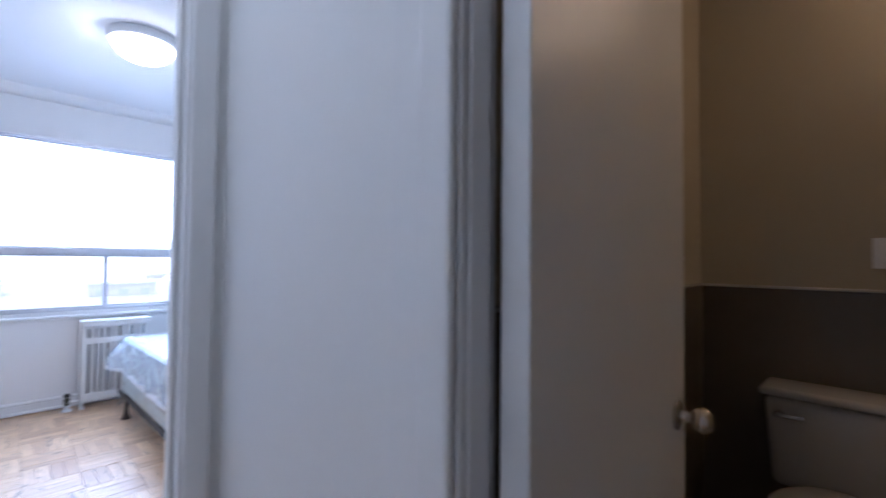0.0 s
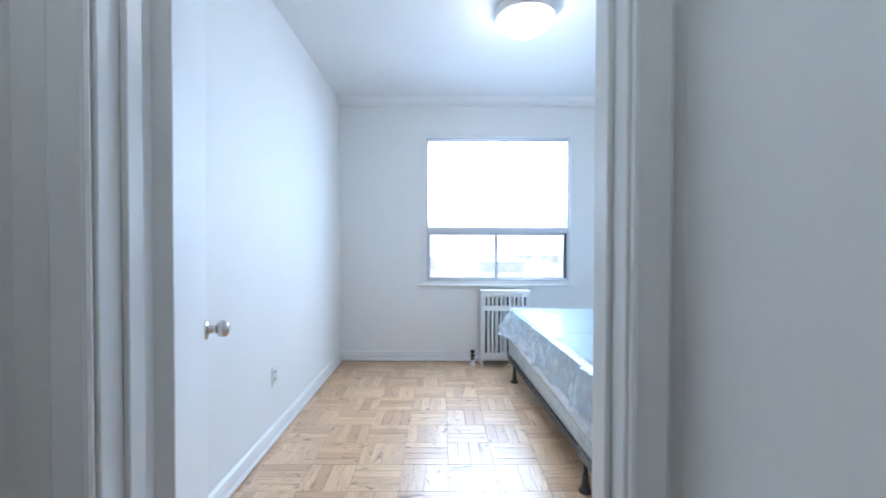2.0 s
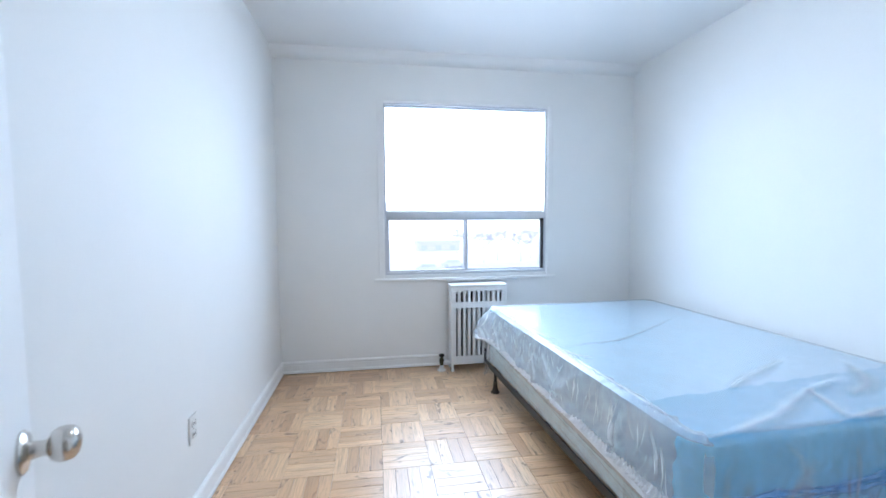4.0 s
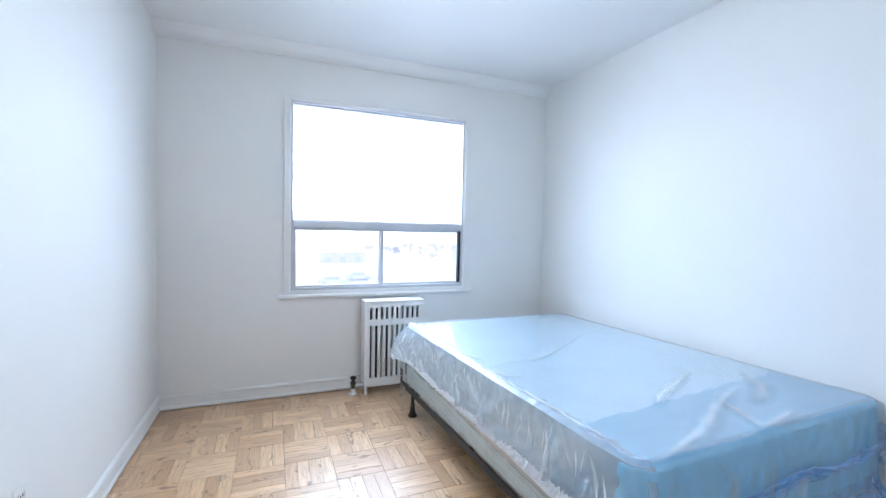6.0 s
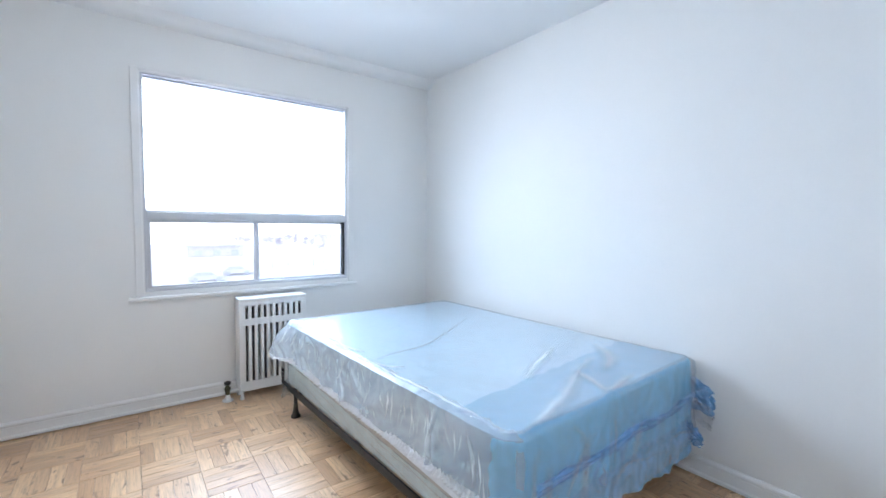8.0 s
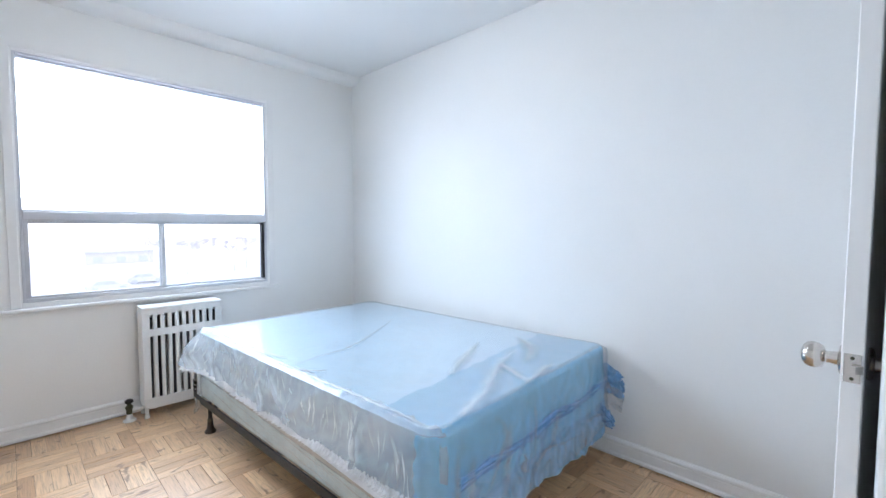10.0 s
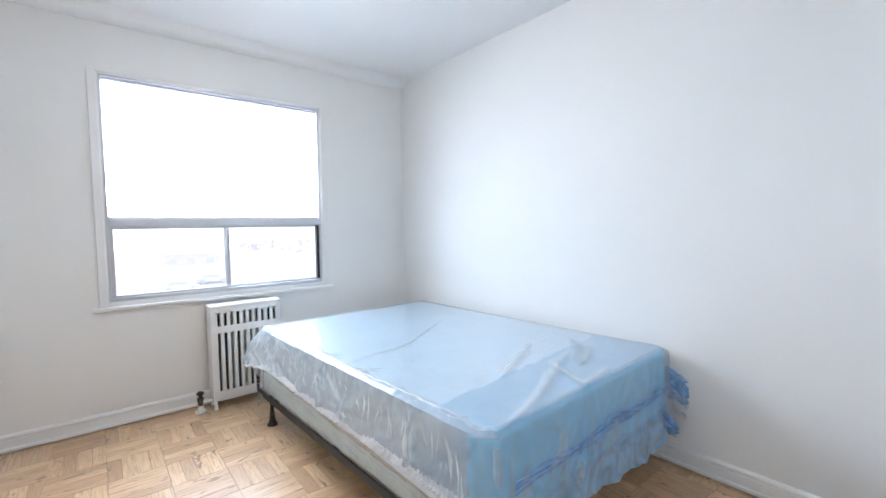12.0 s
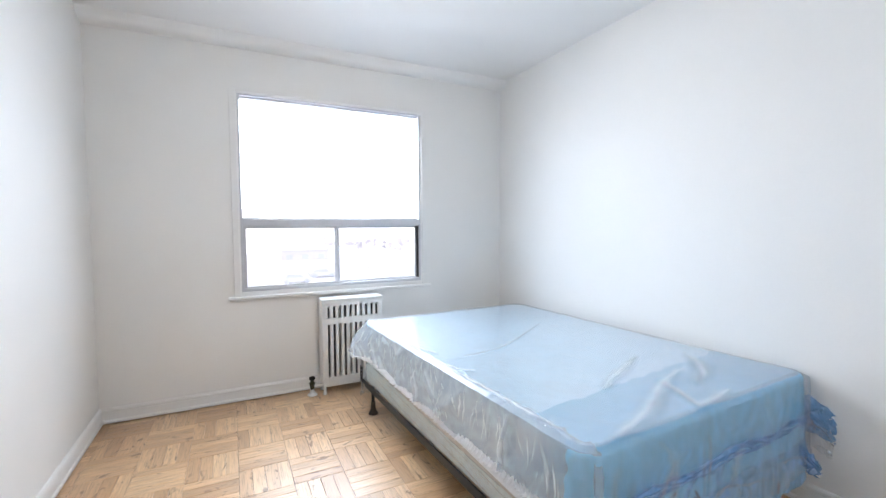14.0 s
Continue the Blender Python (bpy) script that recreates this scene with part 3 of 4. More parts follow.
    part("rose", lathe_bm(prof[:5], 28, m), STEEL, k, "", True)


def door_leaf(name, width, height, thick, m, knob_z, label, both=True):
    """A flush door from its hinge along its own x, its shown face at y = 0, its back at y = thick."""
    d = thing(name, 0, 0, 0, label, "door")
    d.matrix_world = m
    part("leaf", box_bm(0, 0, 0, width, thick, height, bevel=0.002, seg=1), DOOR, d)
    door_knob(d, width - 0.065, 0, knob_z, -1)
    if both:
        door_knob(d, width - 0.065, thick, knob_z, 1)
    latch = part("latch_plate", box_bm(width, thick / 2 - 0.0125, knob_z - 0.028, width + 0.0015, thick / 2 + 0.0125, knob_z + 0.028, bevel=0.0006, seg=1), STEEL, d, "steel latch plate in the door's edge")
    part("latch_bolt", extrude_bm([(0, -0.008), (0.002, -0.008), (0.011, 0.002), (0.011, 0.008), (0, 0.008)], 0.016, pose(width + 0.0015, thick / 2 + 0.008, knob_z, 90, 0, 0) @ pose(0, -0.008, 0)), STEEL, latch)
    for dz in (-0.020, 0.020):
        part("screw", lathe_bm([(0, 0), (0.0035, 0), (0.0025, 0.001), (0, 0.0012)], 10, pose(width + 0.0015, thick / 2, knob_z + dz, 0, 90, 0)), BRASS, latch)
    for z in (0.25, 1.78):
        part("hinge", lathe_bm([(0, -0.045), (0.0055, -0.045), (0.0055, 0.045), (0.003, 0.050), (0, 0.050)], 12, Matrix.Translation((-0.002, thick + 0.004, z))), DOOR, d, "painted butt hinge")
    return d


door_leaf("bedroom_door", 0.735, 2.015, 0.037, pose(D + 0.002, 0.510, 0.012, 0, 0, 205), 0.878, "white flush bedroom door, standing wide open")
closet = door_leaf("closet_door", 0.610, 2.010, 0.033, pose(D - 0.008, 2.522, 0.012, 0, 0, 0), 0.948, "white flush closet door, standing slightly ajar")
closet.matrix_world = pose(D - 0.010, 2.522, 0.012, 0, 0, -90 - 5.6) @ Matrix.Identity(4)
door_leaf("bathroom_door", 0.682, 2.015, 0.042, pose(4.380, 1.389, 0.012, 0, 0, 92.0), 0.885, "white flush bathroom door, standing open")


def door_frame(name, label, along, lo, hi, a, b, stop, height=2.032, skip=()):
    """Lining, stops and casings round an opening lo..hi; the wall spans a..b across it. along: the axis that the wall runs along."""
    f = thing(name, 0, 0, 0, label, "door frame", kind="structure")

    def bx(l0, l1, a0, a1, z0, z1, bevel=0.003):
        return box_bm(a0, l0, z0, a1, l1, z1, bevel) if along == "y" else box_bm(l0, a0, z0, l1, a1, z1, bevel)

    depth = min(0.036, b - stop - 0.006)
    part("jamb", bx(lo - 0.022, lo, a, b, 0, height), TRIM, f)
    part("jamb", bx(hi, hi + 0.022, a, b, 0, height), TRIM, f)
    part("head_jamb", bx(lo - 0.022, hi + 0.022, a, b, height, height + 0.022), TRIM, f)
    for l0, l1 in ((lo, lo + (0.005 if along == "x" else 0.011)), (hi - 0.011, hi)):
        part("door_stop", bx(l0, l1, stop, stop + depth, 0, height), TRIM, f)
    part("door_stop", bx(lo + 0.011, hi - 0.011, stop, stop + depth, height - 0.011, height), TRIM, f)
    for side, (c0, c1) in (("far", (a - 0.015, a)), ("near", (b, b + 0.016))):
        if side in skip:
            continue
        for l0, l1 in ((lo - 0.062, lo - 0.004), (hi + 0.004, hi + 0.062)):
            part("casing", bx(l0, l1, c0, c1, 0, height + 0.062, 0.007), TRIM, f)
        part("head_casing", bx(lo - 0.004, hi + 0.004, c0, c1, height + 0.004, height + 0.062, 0.004), TRIM, f)
    return f


door_frame("door_frame_bedroom", "white painted wooden bedroom door frame", "y", 0.482, 1.243, D, D + T1, D + 0.050)
door_frame("door_frame_closet", "white painted wooden closet door frame", "y", CY0 - 0.012 + 0.010, CY1 + 0.004 - 0.010, D, D + T1, D + 0.050, skip=("near",))
bath_frame = door_frame("door_frame_bathroom", "white painted wooden bathroom door frame", "x", 4.324, 5.020, HY1, HY1 + HT, HY1 + 0.012)
part("casing", box_bm(4.200, HY1 - 0.007, 0, 4.262, HY1, 2.094, bevel=0.003), TRIM, bath_frame)


# ---- bathroom ----
structure("wainscot", box_bm(BW, BN - 0.010, 0.002, 5.9, BN, 1.125), TILE, "dark brown tiled wainscot behind the toilet", "tiling")
structure("wainscot", box_bm(BW, HY1 + 0.125, 0.002, BW + 0.010, BN - 0.010, 1.125), TILE, "dark brown tiled wainscot beside the door", "tiling")
structure("trim_tile_cap", box_bm(BW + 0.010, BN - 0.016, 1.125, 5.9, BN, 1.137, bevel=0.003), CERAMIC, "pale bullnose cap on the tiles", "tile trim")
structure("trim_tile_cap", box_bm(BW, HY1 + 0.125, 1.125, BW + 0.016, BN, 1.137, bevel=0.003), CERAMIC, "pale bullnose cap on the tiles", "tile trim")


def toilet():
    t = thing("toilet", 4.590, BN - 0.012, 0, "white ceramic toilet with a lidded tank", "toilet")
    tank = box_bm(-0.225, -0.195, 0.37, 0.225, -0.008, 0.715, bevel=0.03, seg=4)
    for v in tank.verts:
        k = (0.715 - v.co.z) / 0.345
        v.co.x *= 1 - 0.10 * k
        v.co.y *= 1 - 0.08 * k
    part("tank", tank, CERAMIC, t, "", True)
    part("tank_lid", box_bm(-0.238, -0.210, 0.717, 0.238, -0.002, 0.752, bevel=0.015, seg=4), CERAMIC, t, "", True)
    lever = part("flush_lever", box_bm(-0.19, -0.222, 0.645, -0.10, -0.212, 0.663, bevel=0.004), STEEL, t, "small chrome flush lever")
    part("lever_rose", lathe_bm([(0, 0), (0.016, 0), (0.014, 0.012), (0, 0.012)], 16, pose(-0.175, -0.198, 0.654, 90)), STEEL, lever, "", True)
    bowl = lathe_bm([(0, 0), (0.12, 0), (0.115, 0.06), (0.095, 0.16), (0.13, 0.27), (0.185, 0.36), (0.19, 0.385), (0.150, 0.385), (0.10, 0.30), (0, 0.24)], 36)
    bowl.transform(Matrix.Translation((0, -0.44, 0)) @ Matrix.Diagonal((0.95, 1.25, 1, 1)))
    part("bowl", bowl, CERAMIC, t, "", True)
    seat = lathe_bm([(0.12, 0.388), (0.19, 0.388), (0.195, 0.398), (0.185, 0.408), (0.13, 0.408), (0.12, 0.398), (0.12, 0.388)], 36)
    seat.transform(Matrix.Translation((0, -0.44, 0)) @ Matrix.Diagonal((0.95, 1.25, 1, 1)))
    part("seat", seat, CERAMIC, t, "", True)
    cover = lathe_bm([(0, 0.411), (0.19, 0.411), (0.193, 0.418), (0.18, 0.427), (0, 0.432)], 36)
    cover.transform(Matrix.Translation((0, -0.44, 0)) @ Matrix.Diagonal((0.95, 1.25, 1, 1)))
    part("seat_cover", cover, CERAMIC, t, "", True)


toilet()


def switch_plate():
    s = thing("light_switch", 4.715, BN, 1.275, "white wall switch above the toilet tank", "switch")
    part("cover_plate", box_bm(-0.036, -0.007, -0.058, 0.036, 0, 0.058, bevel=0.003), OUTLET, s)
    part("rocker", box_bm(-0.016, -0.011, -0.033, 0.016, -0.007, 0.033, bevel=0.002), OUTLET, s)


switch_plate()


def towel_hook():
    h = thing("towel_hook", BW, 2.86, 1.250, "small chrome hook on the bathroom wall", "hook")
    part("plate", box_bm(0, -0.022, -0.012, 0.006, 0.022, 0.012, bevel=0.003), STEEL, h)
    part("peg", lathe_bm([(0, 0), (0.006, 0), (0.005, 0.022), (0.010, 0.030), (0.008, 0.036), (0, 0.037)], 14, pose(0.006, 0, 0, 0, 90)), STEEL, h, "", True)


towel_hook()


def bathroom_light():
    b = thing("bathroom_ceiling_lamp", 5.20, 2.92, H, "small warm ceiling lamp, lit, in the bathroom", "ceiling lamp")
    part("base", lathe_bm([(0, 0), (0.09, 0), (0.09, -0.02), (0.075, -0.026), (0, -0.026)], 32), STEEL, b, "", True)
    m = bpy.data.materials.new("warm_lit_glass")
    m.use_nodes = True
    q = m.node_tree.nodes["Principled BSDF"]
    q.inputs["Base Color"].default_value = (0.9, 0.85, 0.75, 1)
    q.inputs["Emission Color"].default_value, q.inputs["Emission Strength"].default_value = (1.0, 0.66, 0.34, 1), 21.0
    part("globe", lathe_bm([(0.072, -0.024)] + [(0.085 * math.sin(radians(k * 12)), -0.10 - 0.085 * math.cos(radians(k * 12) + math.pi)) for k in range(3, 15)][::1] + [(0, -0.185)], 28), m, b, "lit warm glass globe", True)


bathroom_light()


# ---- bed: steel frame, box spring, wrapped mattress; its own x runs from head to foot, y from the open side to the wall ----
BED = pose(0.472, 1.572, 0, 0, 0, 2.4)
BL, BWD = 1.995, 1.365


def bed_thing(name, label, category):
    e = thing(name, 0, 0, 0, label, category)
    e.matrix_world = BED
    return e


def bed_frame():
    f = bed_thing("bed_frame", "black steel bed frame on dark plastic glides", "bed frame")

    def rail(y, s):
        return extrude_bm([(0, 0), (0, 0.040), (0.004 * s, 0.040), (0.004 * s, 0.004), (0.040 * s, 0.004), (0.040 * s, 0)], BL - 0.10, pose(BL - 0.05, y, 0.148, 0, 0, 90))

    part("side_rail", rail(-0.004, 1), BLACK, f)
    part("side_rail", rail(BWD + 0.004, -1), BLACK, f)
    for x in (0.18, 0.95, 1.70):
        part("cross_rail", extrude_bm([(0, 0), (0.035, 0), (0.035, 0.003), (0.003, 0.003), (0.003, 0.030), (0, 0.030)], BWD - 0.06, pose(x, 0.03, 0.153)), BLACK, f)
    for x in (0.160, 1.705):
        for y in (0.014, BWD - 0.014):
            leg = part("leg", lathe_bm([(0, 0.03), (0.011, 0.03), (0.011, 0.184), (0, 0.184)], 14, Matrix.Translation((x, y, 0))), BLACK, f)
            part("glide", lathe_bm([(0, 0), (0.031, 0), (0.032, 0.006), (0.027, 0.012), (0.020, 0.024), (0.016, 0.048), (0.015, 0.067), (0, 0.067)], 20, Matrix.Translation((x, y, 0))), PLASTIC_BLACK, leg, "dark plastic glide foot", True)
            part("collar", lathe_bm([(0.0112, 0.068), (0.0150, 0.068), (0.0158, 0.074), (0.0150, 0.080), (0.0112, 0.080)], 16, Matrix.Translation((x, y, 0))), BRASS, leg, "brass-coloured collar", True)
    for y in (-0.002, BWD + 0.002):
        b = box_bm(-0.055, y - 0.002, 0.160, 0.055, y + 0.002, 0.190, bevel=0.001, seg=1)
        for z in (0.196, 0.222, 0.248):
            box_bm(-0.055, y - 0.003, z, -0.010, y + 0.003, z + 0.013, bevel=0.001, seg=1, bm=b)
        box_bm(-0.055, y - 0.002, 0.17, -0.047, y + 0.002, 0.272, bevel=0.001, seg=1, bm=b)
        box_bm(-0.018, y - 0.002, 0.17, -0.010, y + 0.002, 0.272, bevel=0.001, seg=1, bm=b)
        part("headboard_bracket", b, BLACK, f, "slotted black headboard bracket")


bed_frame()


def perimeter(inset, r, step=0.006):
    """Points round the bed's rounded outline: x, y, outward normal, way gone."""
    x0, y0, x1, y1 = inset, inset, BL - inset, BWD - inset
    out, gone = [], 0.0
    for (cx, cy, a0), (ex, ey), (tx, ty), length in (
        ((x1 - r, y0 + r, -90), (x0 + r, y0), (1, 0), x1 - x0 - 2 * r), ((x1 - r, y1 - r, 0), (x1, y0 + r), (0, 1), y1 - y0 - 2 * r),
        ((x0 + r, y1 - r, 90), (x1 - r, y1), (-1, 0), x1 - x0 - 2 * r), ((x0 + r, y0 + r, 180), (x0, y1 - r), (0, -1), y1 - y0 - 2 * r)):
        n = max(2, int(length / step))
        for k in range(n):
            d = length * k / n
            out.append((ex + tx * d, ey + ty * d, ty, -tx, gone + d))
        gone += length
        n = max(4, int(r * 1.57 / step))
        for k in range(n):
            a = radians(a0 + 90 * k / n)
            out.append((cx + r * math.cos(a), cy + r * math.sin(a), math.cos(a), math.sin(a), gone + r * 1.57 * k / n))
        gone += r * 1.57
    return out


def strip(points, rows, closed=True):
    """A mesh from rows of places, given as rows(point, k) for k = 0..n."""
    b = bmesh.new()
    grid = [[b.verts.new(v) for v in rows(p)] for p in points]
    n = len(grid)
    for i in range(n if closed else n - 1):
        a, c = grid[i], grid[(i + 1) % n]
        for k in range(len(a) - 1):
            b.faces.new((a[k], c[k], c[k + 1], a[k + 1]))
    return b


def cushion(z0, z1, inset, r, bulge, mat, parent, name, edge=0.02):
    """A soft slab with rounded outline, rounded rims and slightly bulging sides."""
    pts = perimeter(inset, r, 0.03)

    def rows(p):
        x, y, nx, ny, s = p
        mx, my = BL / 2, BWD / 2
        out = [(mx + (x - mx) * 0.8, my + (y - my) * 0.8, z0)]
        for a in (0, 30, 60, 90):
            out.append((x - nx * edge * (1 - math.sin(radians(a))), y - ny * edge * (1 - math.sin(radians(a))), z0 + edge * (1 - math.cos(radians(a)))))
        for k in range(1, 6):
            t = k / 6
            d = bulge * math.sin(math.pi * t) + 0.002 * noise.noise(Vector((s * 4, t * 3, z0)))
            out.append((x + nx * d, y + ny * d, z0 + edge + (z1 - z0 - 2 * edge) * t))
        for a in (90, 60, 30, 0):
            out.append((x - nx * edge * (1 - math.sin(radians(a))), y - ny * edge * (1 - math.sin(radians(a))), z1 - edge * (1 - math.cos(radians(a)))))
        out.append((mx + (x - mx) * 0.93, my + (y - my) * 0.93, z1 + 0.003))
        out.append((mx + (x - mx) * 0.8, my + (y - my) * 0.8, z1 + 0.005))
        return out

    b = strip(pts, rows)
    b.verts.ensure_lookup_table()
    per = len(rows(pts[0]))
    top = [b.verts[i * per + per - 1] for i in range(len(pts))]
    low = [b.verts[i * per] for i in range(len(pts))]
    b.faces.new(top)
    b.faces.new(low[::-1])
    return part(name, b, mat, parent, "", True)


def cord(z, inset, r, radius, mat, parent, name):
    pts = perimeter(inset, r, 0.02)
    return part(name, strip(pts, lambda p: [(p[0] + p[2] * radius * math.cos(radians(a)), p[1] + p[3] * radius * math.cos(radians(a)), z + radius * math.sin(radians(a))) for a in range(0, 361, 45)]), mat, parent, "", True)


def ridge(v, sharp=5):
    return (1 - min(1, abs(noise.noise(v)) * 1.6)) ** sharp


BOX0, BOX1, MAT0, MAT1 = 0.184, 0.352, 0.358, 0.590
box_spring = bed_thing("box_spring", "beige satin box spring wrapped in clear plastic", "box spring")
cushion(BOX0, BOX1, 0.010, 0.05, 0.004, SATIN, box_spring, "body", 0.012)
cord(BOX1 - 0.010, 0.008, 0.05, 0.005, SATIN, box_spring, "piping")


def box_film(p):
    x, y, nx, ny, s = p
    out = []
    for k in range(29):
        t = k / 28
        z = BOX1 - 0.004 - (BOX1 - BOX0 + 0.004) * t
        f = ridge(Vector((s * 1.6, z * 16 + s * 0.8, 3.0)), 8)
        d = 0.003 + 0.002 * f + 0.002 * noise.noise(Vector((s * 3, z * 8, 7)))
        fold = 0.338 - 0.034 * max(0.0, x - 0.35) + 0.004 * noise.noise(Vector((s * 3, 2, 2)))
        if ny < -0.5:
            d += 0.009 * math.exp(-abs(z - fold) / 0.006)
        out.append((x + nx * d, y + ny * d, z))
    return out


part("plastic_wrap", strip(perimeter(0.006, 0.05, 0.012), box_film), CLEAR, box_spring, "clear plastic wrap with long creases", True)

# pale brown strip under the hem, widening towards the foot
strip_points = [p for p in perimeter(0.006, 0.05, 0.02) if p[3] < -0.9 and 0.42 < p[0] < BL - 0.06]
part("brown_strip", strip(strip_points, lambda p: [(p[0], p[1] - 0.016, 0.352 - (0.020 + 0.030 * max(0.0, p[0] - 0.40)) * k / 3) for k in range(4)], False), HEM_BROWN, box_spring, "pale brown strip under the bag's hem", True)

mattress = bed_thing("mattress", "pale blue mattress in a crumpled plastic bag", "mattress")
cushion(MAT0, MAT1 - 0.002, 0.012, 0.06, 0.003, TICKING, mattress, "body", 0.022)
part("side_border", strip(perimeter(0.011, 0.06, 0.02), lambda p: [(p[0] + p[2] * 0.004 * math.sin(math.pi * k / 6), p[1] + p[3] * 0.004 * math.sin(math.pi * k / 6), MAT0 + 0.022 + (MAT1 - MAT0 - 0.046) * k / 6) for k in range(7)]), BORDER, mattress, "pale grey satin border", True)
cord(MAT1 - 0.009, 0.012, 0.06, 0.0055, PIPING, mattress, "piping")
cord(MAT0 + 0.010, 0.012, 0.06, 0.007, BORDER, mattress, "piping")

CREASES = [
    (2.01, 0.06, 1.90, 0.40, 0.028, 0.020), (1.90, 0.40, 1.79, 0.64, 0.026, 0.024), (1.79, 0.64, 1.70, 0.92, 0.026, 0.018), (1.70, 0.41, 1.47, 0.93, 0.024, 0.014),
    (1.99, 0.55, 1.81, 0.66, 0.020, 0.018), (1.99, 0.55, 1.94, 0.84, 0.020, 0.020), (1.10, 0.04, 1.04, 0.40, 0.012, 0.006), (1.04, 0.40, 0.90, 0.66, 0.012, 0.008),
    (0.90, 0.66, 0.68, 1.01, 0.014, 0.006), (1.05, 0.90, 1.44, 0.53, 0.022, 0.004), (1.44, 0.53, 1.68, 0.28, 0.022, 0.004), (1.97, 0.29, 1.92, 0.42, 0.016, 0.012),
]


def top_height(x, y, base, amount=1.0):
    h = 0.0025 * noise.noise(Vector((x * 3, y * 3, 1))) + 0.0018 * noise.noise(Vector((x * 9 + y * 5, y * 16 - x * 4, 4)))
    h += 0.011 * ridge(Vector((x * 13, y * 3, 6)), 4) * math.exp(-max(0.0, y - 0.01) / 0.03)
    for ax, ay, bx, by, w, tall in CREASES:
        dx, dy = bx - ax, by - ay
        ll = dx * dx + dy * dy
        t = ((x - ax) * dx + (y - ay) * dy) / ll
        if -0.1 < t < 1.1:
            tt = min(1, max(0, t))
            wob = 0.012 * noise.noise(Vector((t * 4, ax * 9, by)))
            d = math.hypot(x - ax - dx * tt, y - ay - dy * tt) + wob
            fade = max(0.0, min(1.0, min((t + 0.1) / 0.25, (1.1 - t) / 0.35)))
            h += 0.4 * tall * fade * math.exp(-abs(d / w) ** 1.5 * 0.8)
    return base + max(0.0, h) * amount


def top_sheet(base, x_from, step, amount):
    """A sheet over the mattress from x_from(y) to the foot, cut to the rounded outline."""
    b = bmesh.new()
    ny = int((BWD - 0.03) / step)
    cols = []
    for j in range(ny + 1):
        y = 0.015 + (BWD - 0.03) * j / ny
        a = x_from(y)
        nx = int((BL - 0.015 - 0.015) / step)
        col = []
        for i in range(nx + 1):
            x = a + (BL - 0.015 - a) * i / nx
            px, py = x, y
            r = 0.06
            for cx, cy in ((0.012 + r, 0.012 + r), (BL - 0.012 - r, 0.012 + r), (0.012 + r, BWD - 0.012 - r), (BL - 0.012 - r, BWD - 0.012 - r)):
                if (px - cx) * (cx - BL / 2) > 0 and (py - cy) * (cy - BWD / 2) > 0:
                    d = math.hypot(px - cx, py - cy)
                    if d > r - 0.004:
                        px, py = cx + (px - cx) * (r - 0.004) / d, cy + (py - cy) * (r - 0.004) / d
            edge = min(px - 0.01, BL - 0.01 - px, py - 0.01, BWD - 0.01 - py)
            drop = 0.010 * max(0.0, 1 - edge / 0.022) ** 2
            col.append(b.verts.new((px, py, top_height(px, py, base, amount) - drop)))
        cols.append(col)
    for p, q in zip(cols, cols[1:]):
        for i in range(len(p) - 1):
            b.faces.new((p[i], q[i], q[i + 1], p[i + 1])).normal_flip()
    return b


part("plastic_bag", top_sheet(MAT1 + 0.011, lambda y: 0.015, 0.008, 1.0), FILM, mattress, "clear bluish plastic bag, creased towards the foot", True)
part("blue_liner", top_sheet(MAT1 + 0.006, lambda y: 1.712 - 0.075 * y + 0.03 * noise.noise(Vector((y * 4, 2, 2))) + 0.015 * noise.noise(Vector((y * 15, 5, 2))), 0.01, 0.6), BLUE_FILM, mattress, "light blue plastic liner over the foot end", True)


PLEAT_LINES = [
    ([(2.00, 0.06), (1.97, 0.18), (1.90, 0.40), (1.79, 0.64), (1.70, 0.92)], 0.060), ([(1.70, 0.41), (1.60, 0.62), (1.47, 0.93)], 0.050),
    ([(1.99, 0.55), (1.90, 0.62), (1.81, 0.66), (1.74, 0.68)], 0.044), ([(1.99, 0.55), (1.96, 0.71), (1.93, 0.86)], 0.044),
    ([(1.10, 0.03), (1.06, 0.21), (1.04, 0.40), (0.90, 0.66), (0.68, 1.01)], 0.016), ([(1.84, 0.78), (1.74, 1.00), (1.55, 1.16)], 0.070),
]


def pleat(line, width, lift):
    """A doubled fold of film lying along a line on the bag, wide in the middle and running out at both ends."""
    pts = [Vector((*p, 0)) for p in line]
    path = []
    for i in range(len(pts) - 1):
        p0, p1, p2, p3 = pts[max(0, i - 1)], pts[i], pts[i + 1], pts[min(len(pts) - 1, i + 2)]
        for k in range(14):
            t = k / 14
            path.append(0.5 * (2 * p1 + (p2 - p0) * t + (2 * p0 - 5 * p1 + 4 * p2 - p3) * t * t + (3 * p1 - p0 - 3 * p2 + p3) * t ** 3))
    b = bmesh.new()
    grid = []
    for i, p in enumerate(path):
        d = (path[min(i + 1, len(path) - 1)] - path[max(i - 1, 0)]).normalized()
        n = Vector((-d.y, d.x, 0))
        u = i / (len(path) - 1)
        w = 1.6 * width * (0.20 + 0.80 * math.sin(math.pi * u) ** 0.7) * (1 + 0.35 * noise.noise(Vector((u * 6, width * 90, lift * 900))))
        row = []
        for k in range(7):
            q = p + n * w * (k / 6 - 0.5)
            q.x, q.y = min(q.x, BL - 0.012), max(0.012, q.y)
            row.append(b.verts.new((q.x, q.y, top_height(q.x, q.y, MAT1 + 0.011) + lift + 0.0012 * math.sin(math.pi * k / 6))))
        grid.append(row)
    return sheet(b, grid)


